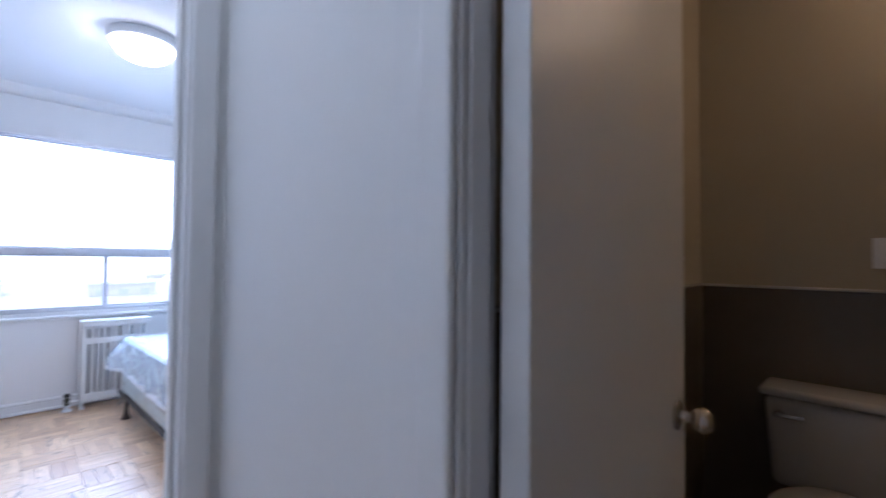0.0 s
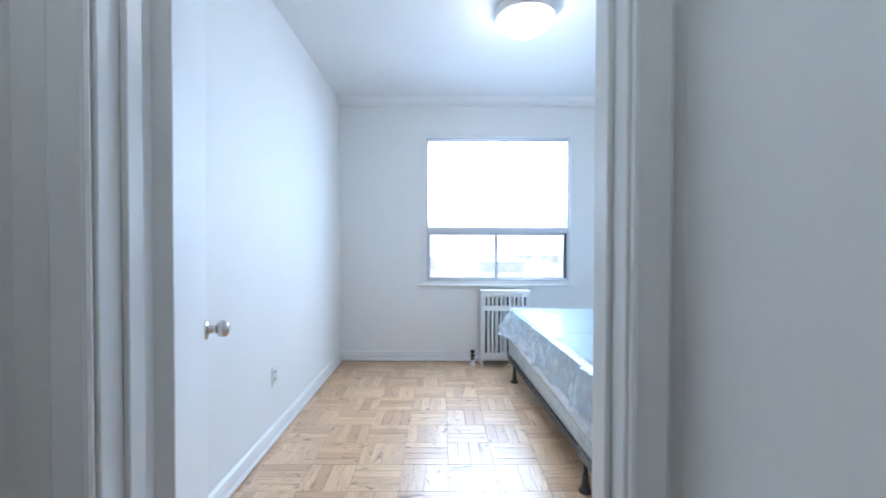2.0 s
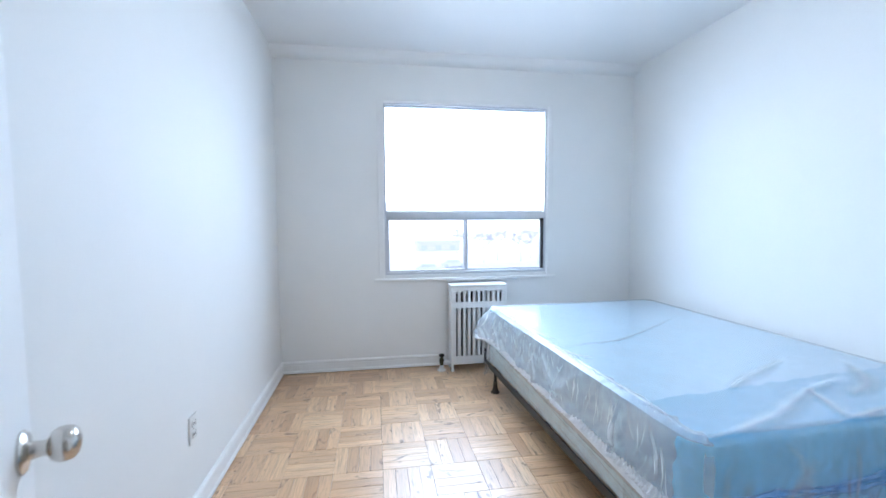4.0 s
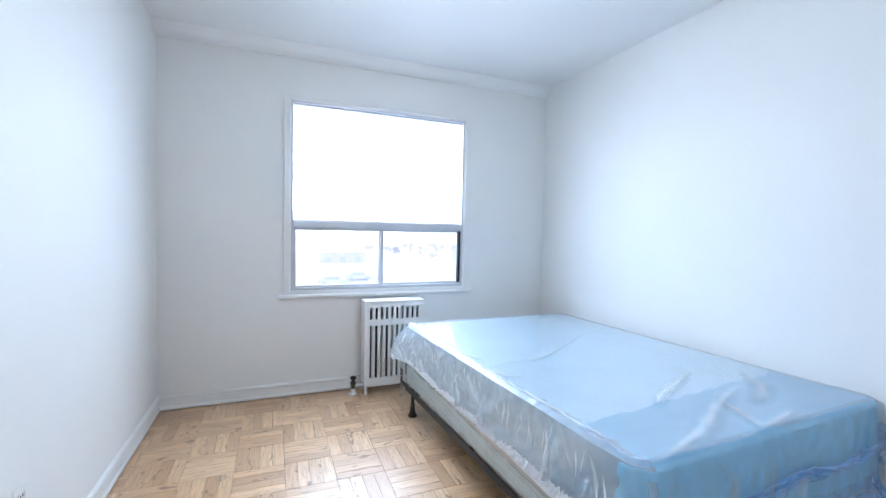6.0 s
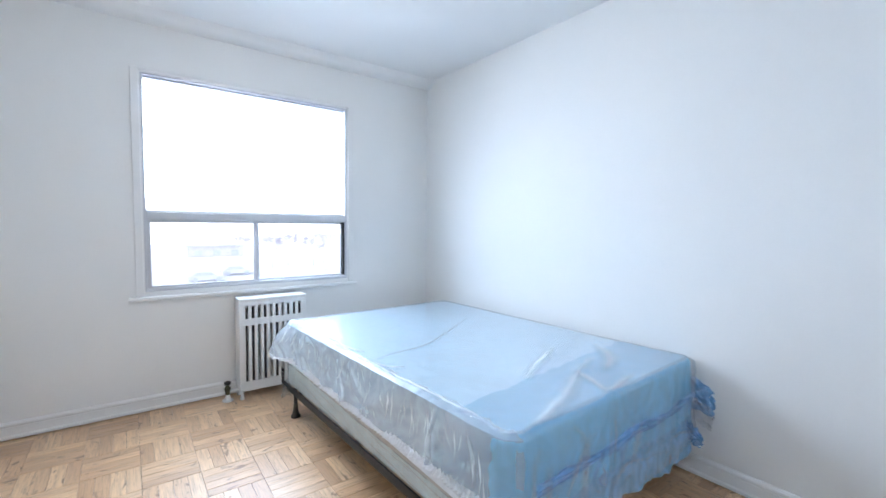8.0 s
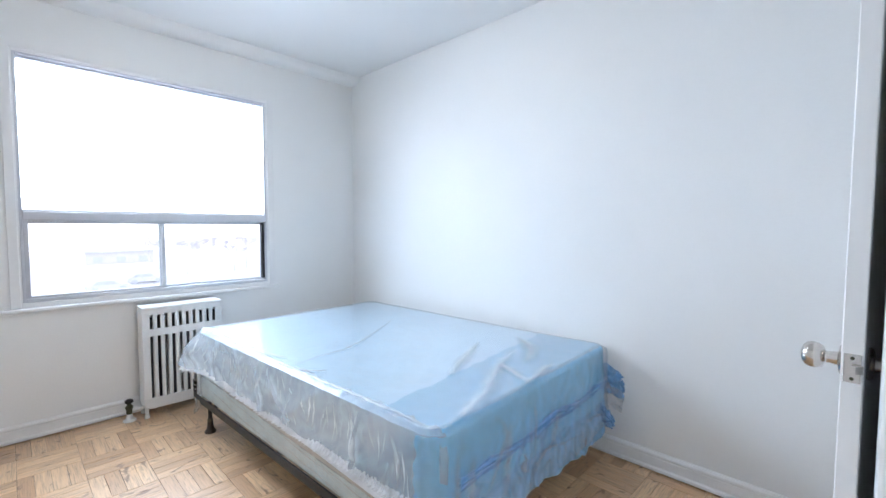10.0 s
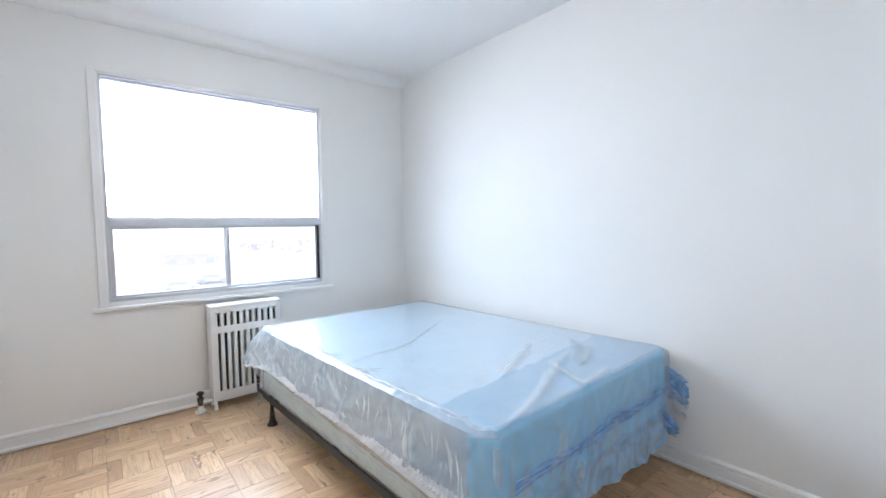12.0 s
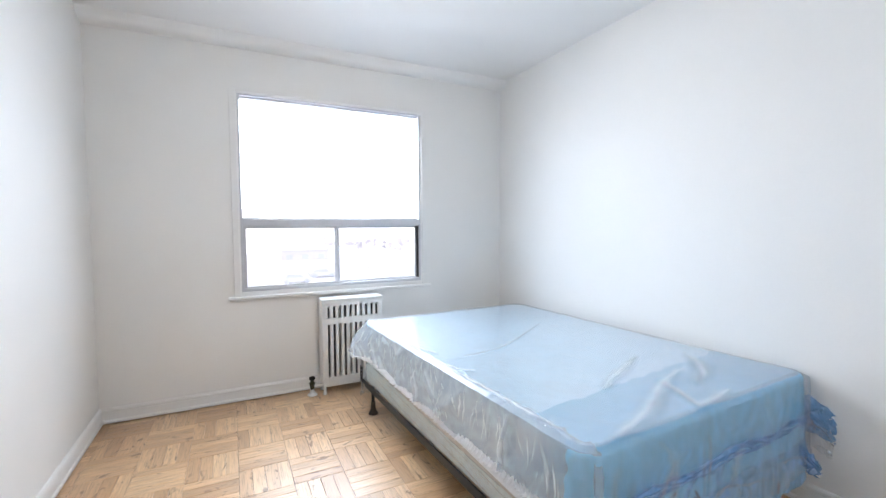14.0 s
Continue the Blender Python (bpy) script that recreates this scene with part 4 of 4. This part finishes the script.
for line, width in PLEAT_LINES:
    for scale, lift in ((1.0, 0.0030), (0.40, 0.0045)):
        part("film_fold", pleat(line, width * scale, lift), PLEAT, mattress, "milky fold of doubled plastic film", True)


# white strips paint the glints where the bag puckers over the open side's rim
for line, width in (([(0.04, 0.020), (0.40, 0.026), (0.80, 0.018), (1.20, 0.024)], 0.020), ([(0.90, 0.024), (1.25, 0.018), (1.60, 0.026), (1.93, 0.030)], 0.018), ([(0.05, 0.040), (0.30, 0.062), (0.55, 0.040)], 0.040), ([(0.60, 0.020), (0.86, 0.050), (0.97, 0.090)], 0.016), ([(1.12, 0.020), (1.22, 0.060), (1.26, 0.120)], 0.014), ([(0.22, 0.020), (0.34, 0.080), (0.38, 0.160)], 0.020)):
    part("film_fold", pleat(line, width, 0.0040), CREASE_SHINE, mattress, "white strip for the glints on the bag's puckered edge", True)


def hem(x, y, s):
    """Height of the bag's lower edge round the bed."""
    foot = max(0.0, min(1.0, (x - (BL - 0.10)) / 0.06))
    side = MAT0 + 0.004 + 0.034 * max(0.0, 1 - x / 0.8) + 0.008 * noise.noise(Vector((s * 5, 1, 1)))
    low = 0.215 + 0.05 * noise.noise(Vector((s * 3.5, 8, 1))) + 0.02 * noise.noise(Vector((s * 14, 8, 4)))
    return side + (low - side) * foot


FOOT_START, FOOT_END = BL - 0.05, BL + BWD - 0.14


def bag_side(p):
    x, y, nx, ny, s = p
    z1 = MAT1 + 0.004
    zb = hem(x, y, s)
    pucker = (0.007 * ridge(Vector((s * 7, 0.3, 17)), 3) + 0.004 * noise.noise(Vector((s * 17, 0.7, 27))) ** 2)
    lap = 0.030
    out = [(x - nx * (lap + 3 * pucker), y - ny * (lap + 3 * pucker), MAT1 + 0.0125), (x - nx * 0.012, y - ny * 0.012, MAT1 + 0.0115 + pucker), (x - nx * 0.004, y - ny * 0.004, z1 + 0.001 + 0.6 * pucker)]
    if ny >= -0.3:
        out = [(x - nx * d, y - ny * d, z1 - h) for d, h in ((0.005, 0.001), (0.0045, 0.002), (0.004, 0.003))]
    for k in range(24):
        t = k / 23
        z = z1 - 0.006 + (zb - z1 + 0.006) * t
        q = s + 0.05 * noise.noise(Vector((s * 2.2, t * 1.6, 11)))
        f = ridge(Vector((q * 4.5, t * 0.5, 21)), 8) * 0.026 + ridge(Vector((q * 10, t * 0.9, 31)), 7) * 0.006
        f += 0.008 * noise.noise(Vector((q * 4, t * 3, 41)))
        d = 0.007 + max(0.0, f) * (0.15 + 0.85 * min(1, t * 1.6)) + 0.016 * t * max(0.0, min(1.0, (x - BL + 0.10) / 0.06))
        d += 0.010 * t if x < BL - 0.1 else 0.0
        d += 0.085 * math.sin(min(1, t * 1.5) * math.pi / 2) ** 1.2 * math.exp(-(max(0.0, x - 0.02) / 0.13) ** 2 - (max(0.0, y - 0.02) / 0.15) ** 2)
        if ny < -0.5:
            d = 0.004 + (d - 0.004) * max(0.0, min(1.0, (BL - 0.07 - x) / 0.12))
        lim = 0.025 if ny > 0.5 else 1.0
        out.append((x + nx * min(d, lim), y + ny * min(d, lim), z))
    return out


part("bag_skirt", strip([p for p in perimeter(0.008, 0.06, 0.005) if p[4] > FOOT_END] + [p for p in perimeter(0.008, 0.06, 0.005) if p[4] < FOOT_START], bag_side, False), FILM_SIDE, mattress, "clear plastic sides hanging in gathered folds", True)


def fold_strip(line, width, surface):
    """A narrow creased fold that runs down a hanging film. line: (along, height) places; surface: gives outward rows at a place along."""
    pts, path = [Vector((a, z)) for a, z in line], []
    for p, q in zip(pts, pts[1:]):
        path += [p.lerp(q, k / 12) for k in range(12)]
    path.append(pts[-1])
    b = bmesh.new()
    grid = []
    for i, p in enumerate(path):
        u = i / (len(path) - 1)
        w = 2.0 * width * (0.30 + 0.70 * math.sin(math.pi * u) ** 0.8) * (1 + 0.5 * noise.noise(Vector((u * 5, line[0][0] * 30, 3))))
        row = []
        for k in range(5):
            along = p.x + w * (k / 4 - 0.5) + 0.004 * noise.noise(Vector((u * 7, line[0][0] * 11, 8)))
            row.append(b.verts.new(surface(along, p.y, 0.0025 + 0.08 * width * math.sin(math.pi * k / 4))))
        grid.append(row)
    return sheet(b, grid)


def at_height(rows, z, nx, ny, out):
    for p, q in zip(rows, rows[1:]):
        if q[2] <= z <= p[2]:
            t = (p[2] - z) / max(1e-6, p[2] - q[2])
            return (p[0] + (q[0] - p[0]) * t + nx * out, p[1] + (q[1] - p[1]) * t + ny * out, z)
    p = rows[0] if z > rows[0][2] else rows[-1]
    return (p[0] + nx * out, p[1] + ny * out, z)


def side_surface(x, z, out):
    return at_height(bag_side((x, 0.008, 0.0, -1.0, x - 0.068)), z, 0.0, -1.0, out)


# creases down the open side, their highlights painted as white strips
for line, width in (
    ([(0.10, 0.57), (0.12, 0.47)], 0.012), ([(0.24, 0.57), (0.20, 0.42)], 0.010), ([(0.27, 0.54), (0.23, 0.40)], 0.007), ([(0.36, 0.57), (0.37, 0.48)], 0.009),
    ([(0.64, 0.57), (0.61, 0.48), (0.59, 0.40)], 0.012), ([(0.66, 0.56), (0.62, 0.40)], 0.006), ([(0.75, 0.57), (0.84, 0.46), (0.90, 0.38)], 0.008), ([(0.78, 0.48), (0.80, 0.41)], 0.008),
    ([(1.06, 0.58), (1.12, 0.50)], 0.007), ([(1.22, 0.44), (1.23, 0.39)], 0.007), ([(1.33, 0.56), (1.32, 0.50), (1.30, 0.41)], 0.012), ([(1.27, 0.52), (1.28, 0.48)], 0.006),
    ([(1.47, 0.57), (1.51, 0.42)], 0.006), ([(1.58, 0.56), (1.61, 0.48), (1.63, 0.37)], 0.022), ([(1.74, 0.56), (1.75, 0.42)], 0.008), ([(1.80, 0.57), (1.83, 0.50), (1.85, 0.38)], 0.022)):
    part("film_fold", fold_strip(line, width, side_surface), CREASE_SHINE, mattress, "white strip for a sharp crease and the highlight on it", True)


# more painted crease highlights, scattered along the side
side_rng = random.Random(29)
for k in range(26):
    x = 0.08 + 1.78 * (k + side_rng.random()) / 26
    top, low, lean = side_rng.uniform(0.52, 0.585), side_rng.uniform(0.38, 0.47), side_rng.uniform(-0.07, 0.07)
    line = [(x, top), (x + lean * 0.4, (top + low) / 2), (x + lean, low)]
    part("film_fold", fold_strip(line, side_rng.uniform(0.003, 0.008), side_surface), CREASE_SHINE, mattress, "white strip for a sharp crease and the highlight on it", True)


def long_crease(x0, z0, x1, z1, width):
    """A long shallow crease running along the box spring's wrap."""
    b = bmesh.new()
    grid = []
    for i in range(41):
        u = i / 40
        x, z = x0 + (x1 - x0) * u, z0 + (z1 - z0) * u + 0.006 * noise.noise(Vector((u * 4, x0 * 7, 3)))
        w = width * (0.3 + 0.7 * math.sin(math.pi * u)) * (1 + 0.5 * noise.noise(Vector((u * 9, z0 * 30, 5))))
        grid.append([b.verts.new((x, -0.004 - 0.002 * math.sin(math.pi * k / 4), z + w * (k / 4 - 0.5))) for k in range(5)])
    return sheet(b, grid)


for spec in ((0.10, 0.290, 0.75, 0.225, 0.012), (0.30, 0.315, 1.05, 0.262, 0.009), (0.55, 0.240, 1.10, 0.215, 0.014), (0.80, 0.318, 1.55, 0.258, 0.012), (1.05, 0.250, 1.70, 0.205, 0.016), (1.30, 0.290, 1.90, 0.235, 0.012), (1.60, 0.230, 1.92, 0.270, 0.012)):
    part("film_fold", long_crease(*spec), PLEAT, box_spring, "long milky crease in the clear wrap", True)


def ruffle(p):
    x, y, nx, ny, s = p
    out = []
    for k in range(7):
        t = k / 6
        z = hem(x, y, s) + 0.011 - 0.025 * t
        wob = 0.011 * math.sin(s * 2 * math.pi / 0.021 + 9 * noise.noise(Vector((s * 9, 1, 1)))) + 0.009 * noise.noise(Vector((s * 50, t * 3, 5)))
        d = 0.016 + 0.080 * math.exp(-(max(0.0, x - 0.02) / 0.13) ** 2 - (max(0.0, y - 0.02) / 0.15) ** 2) + 0.020 * t + wob * (0.35 + 0.65 * abs(t - 0.4))
        out.append((x + nx * d, y + ny * d, z + 0.007 * noise.noise(Vector((s * 40, t, 15)))))
    return out


side = [p for p in perimeter(0.008, 0.06, 0.0028) if p[3] < -0.3 and p[0] < BL - 0.09]
part("gathered_hem", strip(side, ruffle, False), RUFFLE, mattress, "crinkled elastic hem of the plastic bag", True)
head = [p for p in perimeter(0.008, 0.06, 0.004) if p[2] < -0.3]
part("gathered_hem", strip(head, ruffle, False), RUFFLE, mattress, "crinkled elastic hem of the plastic bag", True)


def foot_points(step, lo=-0.2, y_min=-1.0, y_max=9.0, reach=0.10):
    return [p for p in perimeter(0.008, 0.06, step) if p[2] > lo and p[0] > BL - (0.16 if p[1] > 0.5 else reach) and y_min < p[1] < y_max]


def drape(ztop, zlow, off, ragged, seed, fold, often=1.0, rim=None):
    def rows(p):
        x, y, nx, ny, s = p
        zb = zlow(y) + ragged * noise.noise(Vector((s * 5, seed, 1))) + 0.4 * ragged * noise.noise(Vector((s * 19, seed, 2)))
        out = [] if rim is None else [(x - nx * 0.024, y - ny * 0.024, MAT1 + rim), (x - nx * 0.012, y - ny * 0.012, MAT1 + rim - 0.001), (x - nx * 0.003, y - ny * 0.003, MAT1 + rim - 0.005)]
        for k in range(22):
            t = k / 21
            z = ztop(y) + (zb - ztop(y)) * t
            q = s + 0.04 * noise.noise(Vector((s * 3, t * 2, seed)))
            f = ridge(Vector((q * 6 * often, t * 1.2 * often + q * 2, seed)), 6) * fold + ridge(Vector((q * 11 * often + t * 0.8, t * 0.9, seed + 3)), 4) * fold * 0.5
            d = off + f * (0.3 + 0.7 * t) + 0.012 * t
            if ny < -0.5 and off < 0.018:
                d = 0.002 + (d - 0.002) * max(0.0, min(1.0, (x - BL + 0.10 + 0.02 * noise.noise(Vector((t * 6, seed, 5)))) / 0.05))
            if y > BWD - 0.06:
                d = min(d, 0.05)
            out.append((x + nx * d, y + ny * d * (0.5 if ny > 0.3 else 1), z + 0.004 * noise.noise(Vector((s * 20, t * 5, seed)))))
        return out
    return rows


part("blue_drape", strip(foot_points(0.006), drape(lambda y: MAT1 - 0.010, lambda y: 0.320, 0.006, 0.02, 51, 0.010, 0.7, 0.0075), False), BLUE_FILM, mattress, "blue plastic pulled tight over the foot", True)
part("blue_drape", strip(foot_points(0.006), drape(lambda y: 0.39 + 0.02 * noise.noise(Vector((y * 3, 4, 4))), lambda y: 0.165 + 0.02 * math.sin(y * 4), 0.014, 0.028, 61, 0.013), False), LOW_BLUE, mattress, "loose blue plastic hanging in folds at the foot", True)


outer = drape(lambda y: MAT1 - 0.004, lambda y: 0.205, 0.020, 0.03, 71, 0.026, 0.42, 0.0125)
part("outer_drape", strip(foot_points(0.005, reach=0.30), outer, False), CLEAR, mattress, "loose clear plastic falling over the foot in folds", True)


def foot_surface(y, z, out):
    y = max(0.07, min(BWD - 0.07, y)) if y > 0.07 else y
    return at_height(outer((BL - 0.008, y, 1.0, 0.0, BL - 0.136 + 0.0942 + y - 0.068)), z, 1.0, 0.0, out)


for line, width in (
    ([(0.28, 0.585), (0.35, 0.52), (0.36, 0.48), (0.29, 0.38), (0.24, 0.32)], 0.030), ([(0.38, 0.53), (0.37, 0.40), (0.35, 0.25)], 0.050), ([(1.27, 0.57), (1.29, 0.40), (1.29, 0.22)], 0.060),
    ([(0.77, 0.46), (0.72, 0.38), (0.67, 0.29)], 0.040), ([(0.08, 0.55), (0.08, 0.40), (0.10, 0.27)], 0.026), ([(0.53, 0.26), (0.65, 0.32), (0.99, 0.27)], 0.050), ([(0.16, 0.50), (0.15, 0.36), (0.13, 0.26)], 0.040),
    ([(0.95, 0.33), (1.10, 0.30), (1.26, 0.27)], 0.060), ([(0.55, 0.55), (0.57, 0.44), (0.54, 0.34)], 0.024)):
    part("film_fold", fold_strip(line, width, foot_surface), PLEAT, mattress, "milky fold of doubled plastic film", True)


def side_blue(p):
    x, y, nx, ny, s = p
    top = 0.37 + 0.21 * max(0.0, min(1.0, (x - 1.56) / 0.34)) + 0.02 * noise.noise(Vector((x * 12, 3, 3)))
    return [(x + nx * 0.004, y + ny * 0.004, top + (0.352 - top) * k / 8) for k in range(9)]


part("blue_drape", strip([p for p in perimeter(0.008, 0.06, 0.01) if p[3] < -0.6 and p[0] > 1.56], side_blue, False), BLUE_FILM, mattress, "blue plastic liner turned round the side", True)


# painted crease highlights round the foot corner
for line, width in (([(1.885, 0.575), (1.895, 0.48), (1.900, 0.36)], 0.007), ([(1.862, 0.53), (1.868, 0.40)], 0.005), ([(1.905, 0.50), (1.915, 0.40), (1.920, 0.30)], 0.006)):
    part("film_fold", fold_strip(line, width, lambda a, z, o: side_surface(a, z, o + 0.030)), CREASE_SHINE, mattress, "white strip for a sharp crease and the highlight on it", True)


def bunched(height, size, seed):
    """A crumpled roll of film where the bag's elastic pulls together."""
    def rows(p):
        x, y, nx, ny, s = p
        zc = height + 0.020 * noise.noise(Vector((s * 4, 9, seed)))
        out = []
        for a in range(0, 360, 30):
            rr = size * (0.5 + 1.2 * ridge(Vector((s * 7, a / 90 + s * 3, 81 + seed)), 3) + 0.4 * noise.noise(Vector((s * 25, a / 60, 91 + seed))))
            out.append((x + nx * (0.024 + 0.6 * rr * math.cos(radians(a))), y + ny * 0.4 * (0.010 + rr * math.cos(radians(a))), zc + rr * math.sin(radians(a))))
        return out + out[:1]
    return rows


for height, size, seed in ((0.418, 0.011, 0), (0.396, 0.007, 40)):
    part("bunched_band", strip(foot_points(0.007, y_min=0.10), bunched(height, size, seed), False), DEEP_FILM, mattress, "crumpled darker blue band of bunched plastic", True)


def crumple(cx, cy, cz, sx, sz, seed, turn):
    """A loose, crumpled flap of film."""
    b = bmesh.new()
    n = 22
    g = []
    for i in range(n + 1):
        col = []
        for j in range(n + 1):
            u, v = i / n, j / n
            k = 0.032 * (ridge(Vector((u * 2.5, v * 2.5, seed)), 3) - 0.4) * (0.3 + u) + 0.010 * noise.noise(Vector((u * 6, v * 6, seed)))
            edge = 1 + 0.25 * noise.noise(Vector((v * 5, seed, 3)))
            col.append(b.verts.new((u * sx * edge, k, (0.5 - v) * sz * (1 - 0.25 * u) - 0.05 * u * u + 0.012 * noise.noise(Vector((u * 8, v * 6, seed + 5))))))
        g.append(col)
    for p, q in zip(g, g[1:]):
        for j in range(n):
            b.faces.new((p[j], q[j], q[j + 1], p[j + 1]))
    b.transform(pose(cx, cy, cz, 0, 0, turn))
    return b


part("loose_flap", crumple(BL - 0.03, BWD - 0.045, 0.43, 0.13, 0.17, 101, 18), DEEP_FILM, mattress, "deep blue flap of crumpled plastic", True)
part("loose_flap", crumple(BL - 0.02, BWD - 0.060, 0.36, 0.12, 0.13, 111, 12), LOOSE, mattress, "clear flap of crumpled plastic", True)
part("loose_flap", crumple(BL - 0.03, BWD - 0.12, 0.27, 0.11, 0.10, 121, 14), DEEP_FILM, mattress, "deep blue flap of crumpled plastic", True)
part("loose_flap", crumple(-0.01, 0.01, 0.395, 0.11, 0.07, 131, 205), RUFFLE, mattress, "gathered corner of the plastic bag", True)


part("loose_flap", crumple(-0.02, 0.05, 0.130, 0.09, 0.13, 141, 205), LOOSE, mattress, "clear scrap of the bag hanging at the head", True)


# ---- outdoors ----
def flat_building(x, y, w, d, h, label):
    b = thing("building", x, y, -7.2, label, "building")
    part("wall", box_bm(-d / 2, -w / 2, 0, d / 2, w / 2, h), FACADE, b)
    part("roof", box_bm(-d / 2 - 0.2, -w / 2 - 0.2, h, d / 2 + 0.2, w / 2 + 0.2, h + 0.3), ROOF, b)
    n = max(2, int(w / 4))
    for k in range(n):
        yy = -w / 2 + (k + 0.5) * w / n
        win = part("window", box_bm(d / 2, yy - 0.8, h - 2.2, d / 2 + 0.05, yy + 0.8, h - 0.9), FAR_PALED, b)


flat_building(-116, 18, 12, 8, 2.4, "low pale brick building with a flat grey roof")
flat_building(-120, 70, 40, 14, 4.6, "pale brick building with a flat grey roof")
flat_building(-130, -14, 26, 14, 3.2, "pale brick building with a flat grey roof")


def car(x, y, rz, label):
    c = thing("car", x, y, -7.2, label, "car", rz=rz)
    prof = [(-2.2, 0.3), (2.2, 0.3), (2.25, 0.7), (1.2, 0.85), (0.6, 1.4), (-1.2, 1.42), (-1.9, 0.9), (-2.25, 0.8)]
    # body, side windows and wheels wear the glare-whitened colours too
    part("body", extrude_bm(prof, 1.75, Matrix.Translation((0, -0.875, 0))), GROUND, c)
    part("side_window", extrude_bm([(-1.6, 0.92), (1.0, 0.92), (0.55, 1.33), (-1.15, 1.35)], 1.77, Matrix.Translation((0, -0.885, 0))), FAR_PALED, c)
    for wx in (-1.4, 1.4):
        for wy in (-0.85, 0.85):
            part("wheel", lathe_bm([(0, -0.1), (0.28, -0.1), (0.33, -0.06), (0.33, 0.06), (0.28, 0.1), (0, 0.1)], 18, pose(wx, wy, 0.33, 90)), FAR_PALED, c)


car(-64.6, 9.5, 88, "car parked in the yard, whitened by the sky's glare")
car(-71.0, 14.6, 92, "car parked in the yard, whitened by the sky's glare")


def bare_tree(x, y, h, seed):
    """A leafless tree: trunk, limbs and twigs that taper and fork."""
    t = thing("bare_tree", x, y, -7.2, "leafless tree, its fine twigs whitened by the sky's glare", "tree", group="bare trees beyond the yard")
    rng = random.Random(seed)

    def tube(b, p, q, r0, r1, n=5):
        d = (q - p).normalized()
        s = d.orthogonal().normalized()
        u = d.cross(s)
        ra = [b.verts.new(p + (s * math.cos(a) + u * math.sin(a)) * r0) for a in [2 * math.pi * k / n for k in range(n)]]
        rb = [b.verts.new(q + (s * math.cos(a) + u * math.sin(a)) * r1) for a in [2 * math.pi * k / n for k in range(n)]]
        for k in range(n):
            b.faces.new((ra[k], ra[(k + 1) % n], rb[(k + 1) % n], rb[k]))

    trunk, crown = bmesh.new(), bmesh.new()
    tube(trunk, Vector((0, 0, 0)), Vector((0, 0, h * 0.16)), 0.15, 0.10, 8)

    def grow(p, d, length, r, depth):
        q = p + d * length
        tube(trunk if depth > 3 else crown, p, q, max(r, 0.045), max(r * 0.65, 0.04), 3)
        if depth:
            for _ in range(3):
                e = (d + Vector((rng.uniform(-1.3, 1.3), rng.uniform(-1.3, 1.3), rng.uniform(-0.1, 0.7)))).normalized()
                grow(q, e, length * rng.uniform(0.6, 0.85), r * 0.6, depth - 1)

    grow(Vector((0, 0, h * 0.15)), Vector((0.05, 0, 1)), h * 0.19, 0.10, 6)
    # the bark's near-white carries the glare of the sky behind it
    part("trunk", trunk, GLARE_BARK, t)
    part("crown", crown, GLARE_BARK, t)


for k, (x, y, h) in enumerate(((-78, 22, 8.2), (-82, 26, 8.8), (-79, 30, 8.0), (-84, 34, 9.0), (-80, 38.5, 8.2), (-88, 18.5, 8.2))):
    bare_tree(x, y, h, k)


# ---- parquet, block by block ----
BLOCK, FINGERS = 0.24, 4
floor = thing("floor", 0, 0, 0, "oak parquet floor laid in basket-weave blocks", "floor", kind="structure")
finger = bpy.data.meshes.new("parquet_finger")
pb = plank_mesh(BLOCK, BLOCK / FINGERS)
pb.to_mesh(finger)
finger.materials.append(PARQUET)
rest_v, rest_f, rest_uv = [], [], []
pv = [v.co.copy() for v in pb.verts]
pf = [[v.index for v in f.verts] for f in pb.faces]
pb.free()
near = []
for i in range(-1, 33):
    for j in range(-1, 13):
        cx, cy = 0.012 + BLOCK * (i + 0.5), 0.058 + BLOCK * (j + 0.5)
        in_hall = HY0 - 0.1 < cy < HY1 + 0.1
        if cx > D + T1 + 0.06 and not in_hall:
            continue
        x_end = 7.95 if in_hall else D + 0.10
        y_low, y_end = (HY0 - 0.04, HY1 + 0.04) if cx > D + T1 + 0.06 else (-0.02, W + 0.02)
        along_x = (i + j) % 2 == 1
        for k in range(FINGERS):
            o = (k + 0.5 - FINGERS / 2) * BLOCK / FINGERS
            px, py, turn = (cx, cy + o, 0) if along_x else (cx + o, cy, 90)
            jit = Vector((random.uniform(-0.0004, 0.0004), random.uniform(-0.0004, 0.0004), random.uniform(-0.0005, 0)))
            m = Matrix.Translation(Vector((px, py, 0)) + jit) @ pose(0, 0, 0, 0, 0, turn + random.uniform(-0.12, 0.12))
            if 0.70 < cx < 2.62 and 0.0 < cy < 1.75 and len(near) < 300:
                near.append(m)
            else:
                base = len(rest_v)
                rest_v.extend((min(max(-0.02, (m @ v).x), x_end), min(max(y_low, (m @ v).y), y_end), (m @ v).z) for v in pv)
                for f in pf:
                    rest_f.append([base + q for q in f])
                    rest_uv.extend((pv[q].x, pv[q].y) for q in f)
rest = bpy.data.meshes.new("parquet_rest")
rest.from_pydata(rest_v, [], rest_f)
rest.uv_layers.new(name="UVMap").data.foreach_set("uv", [c for p in rest_uv for c in p])
rest.materials.append(PARQUET)
ob = new("parquet_rest", rest)
ob.parent = floor
tagged(ob, "oak parquet fingers along the walls and in the hall", kind="stuff")
for m in near:
    ob = new("parquet_finger", finger)
    ob.parent = floor
    ob.matrix_local = m
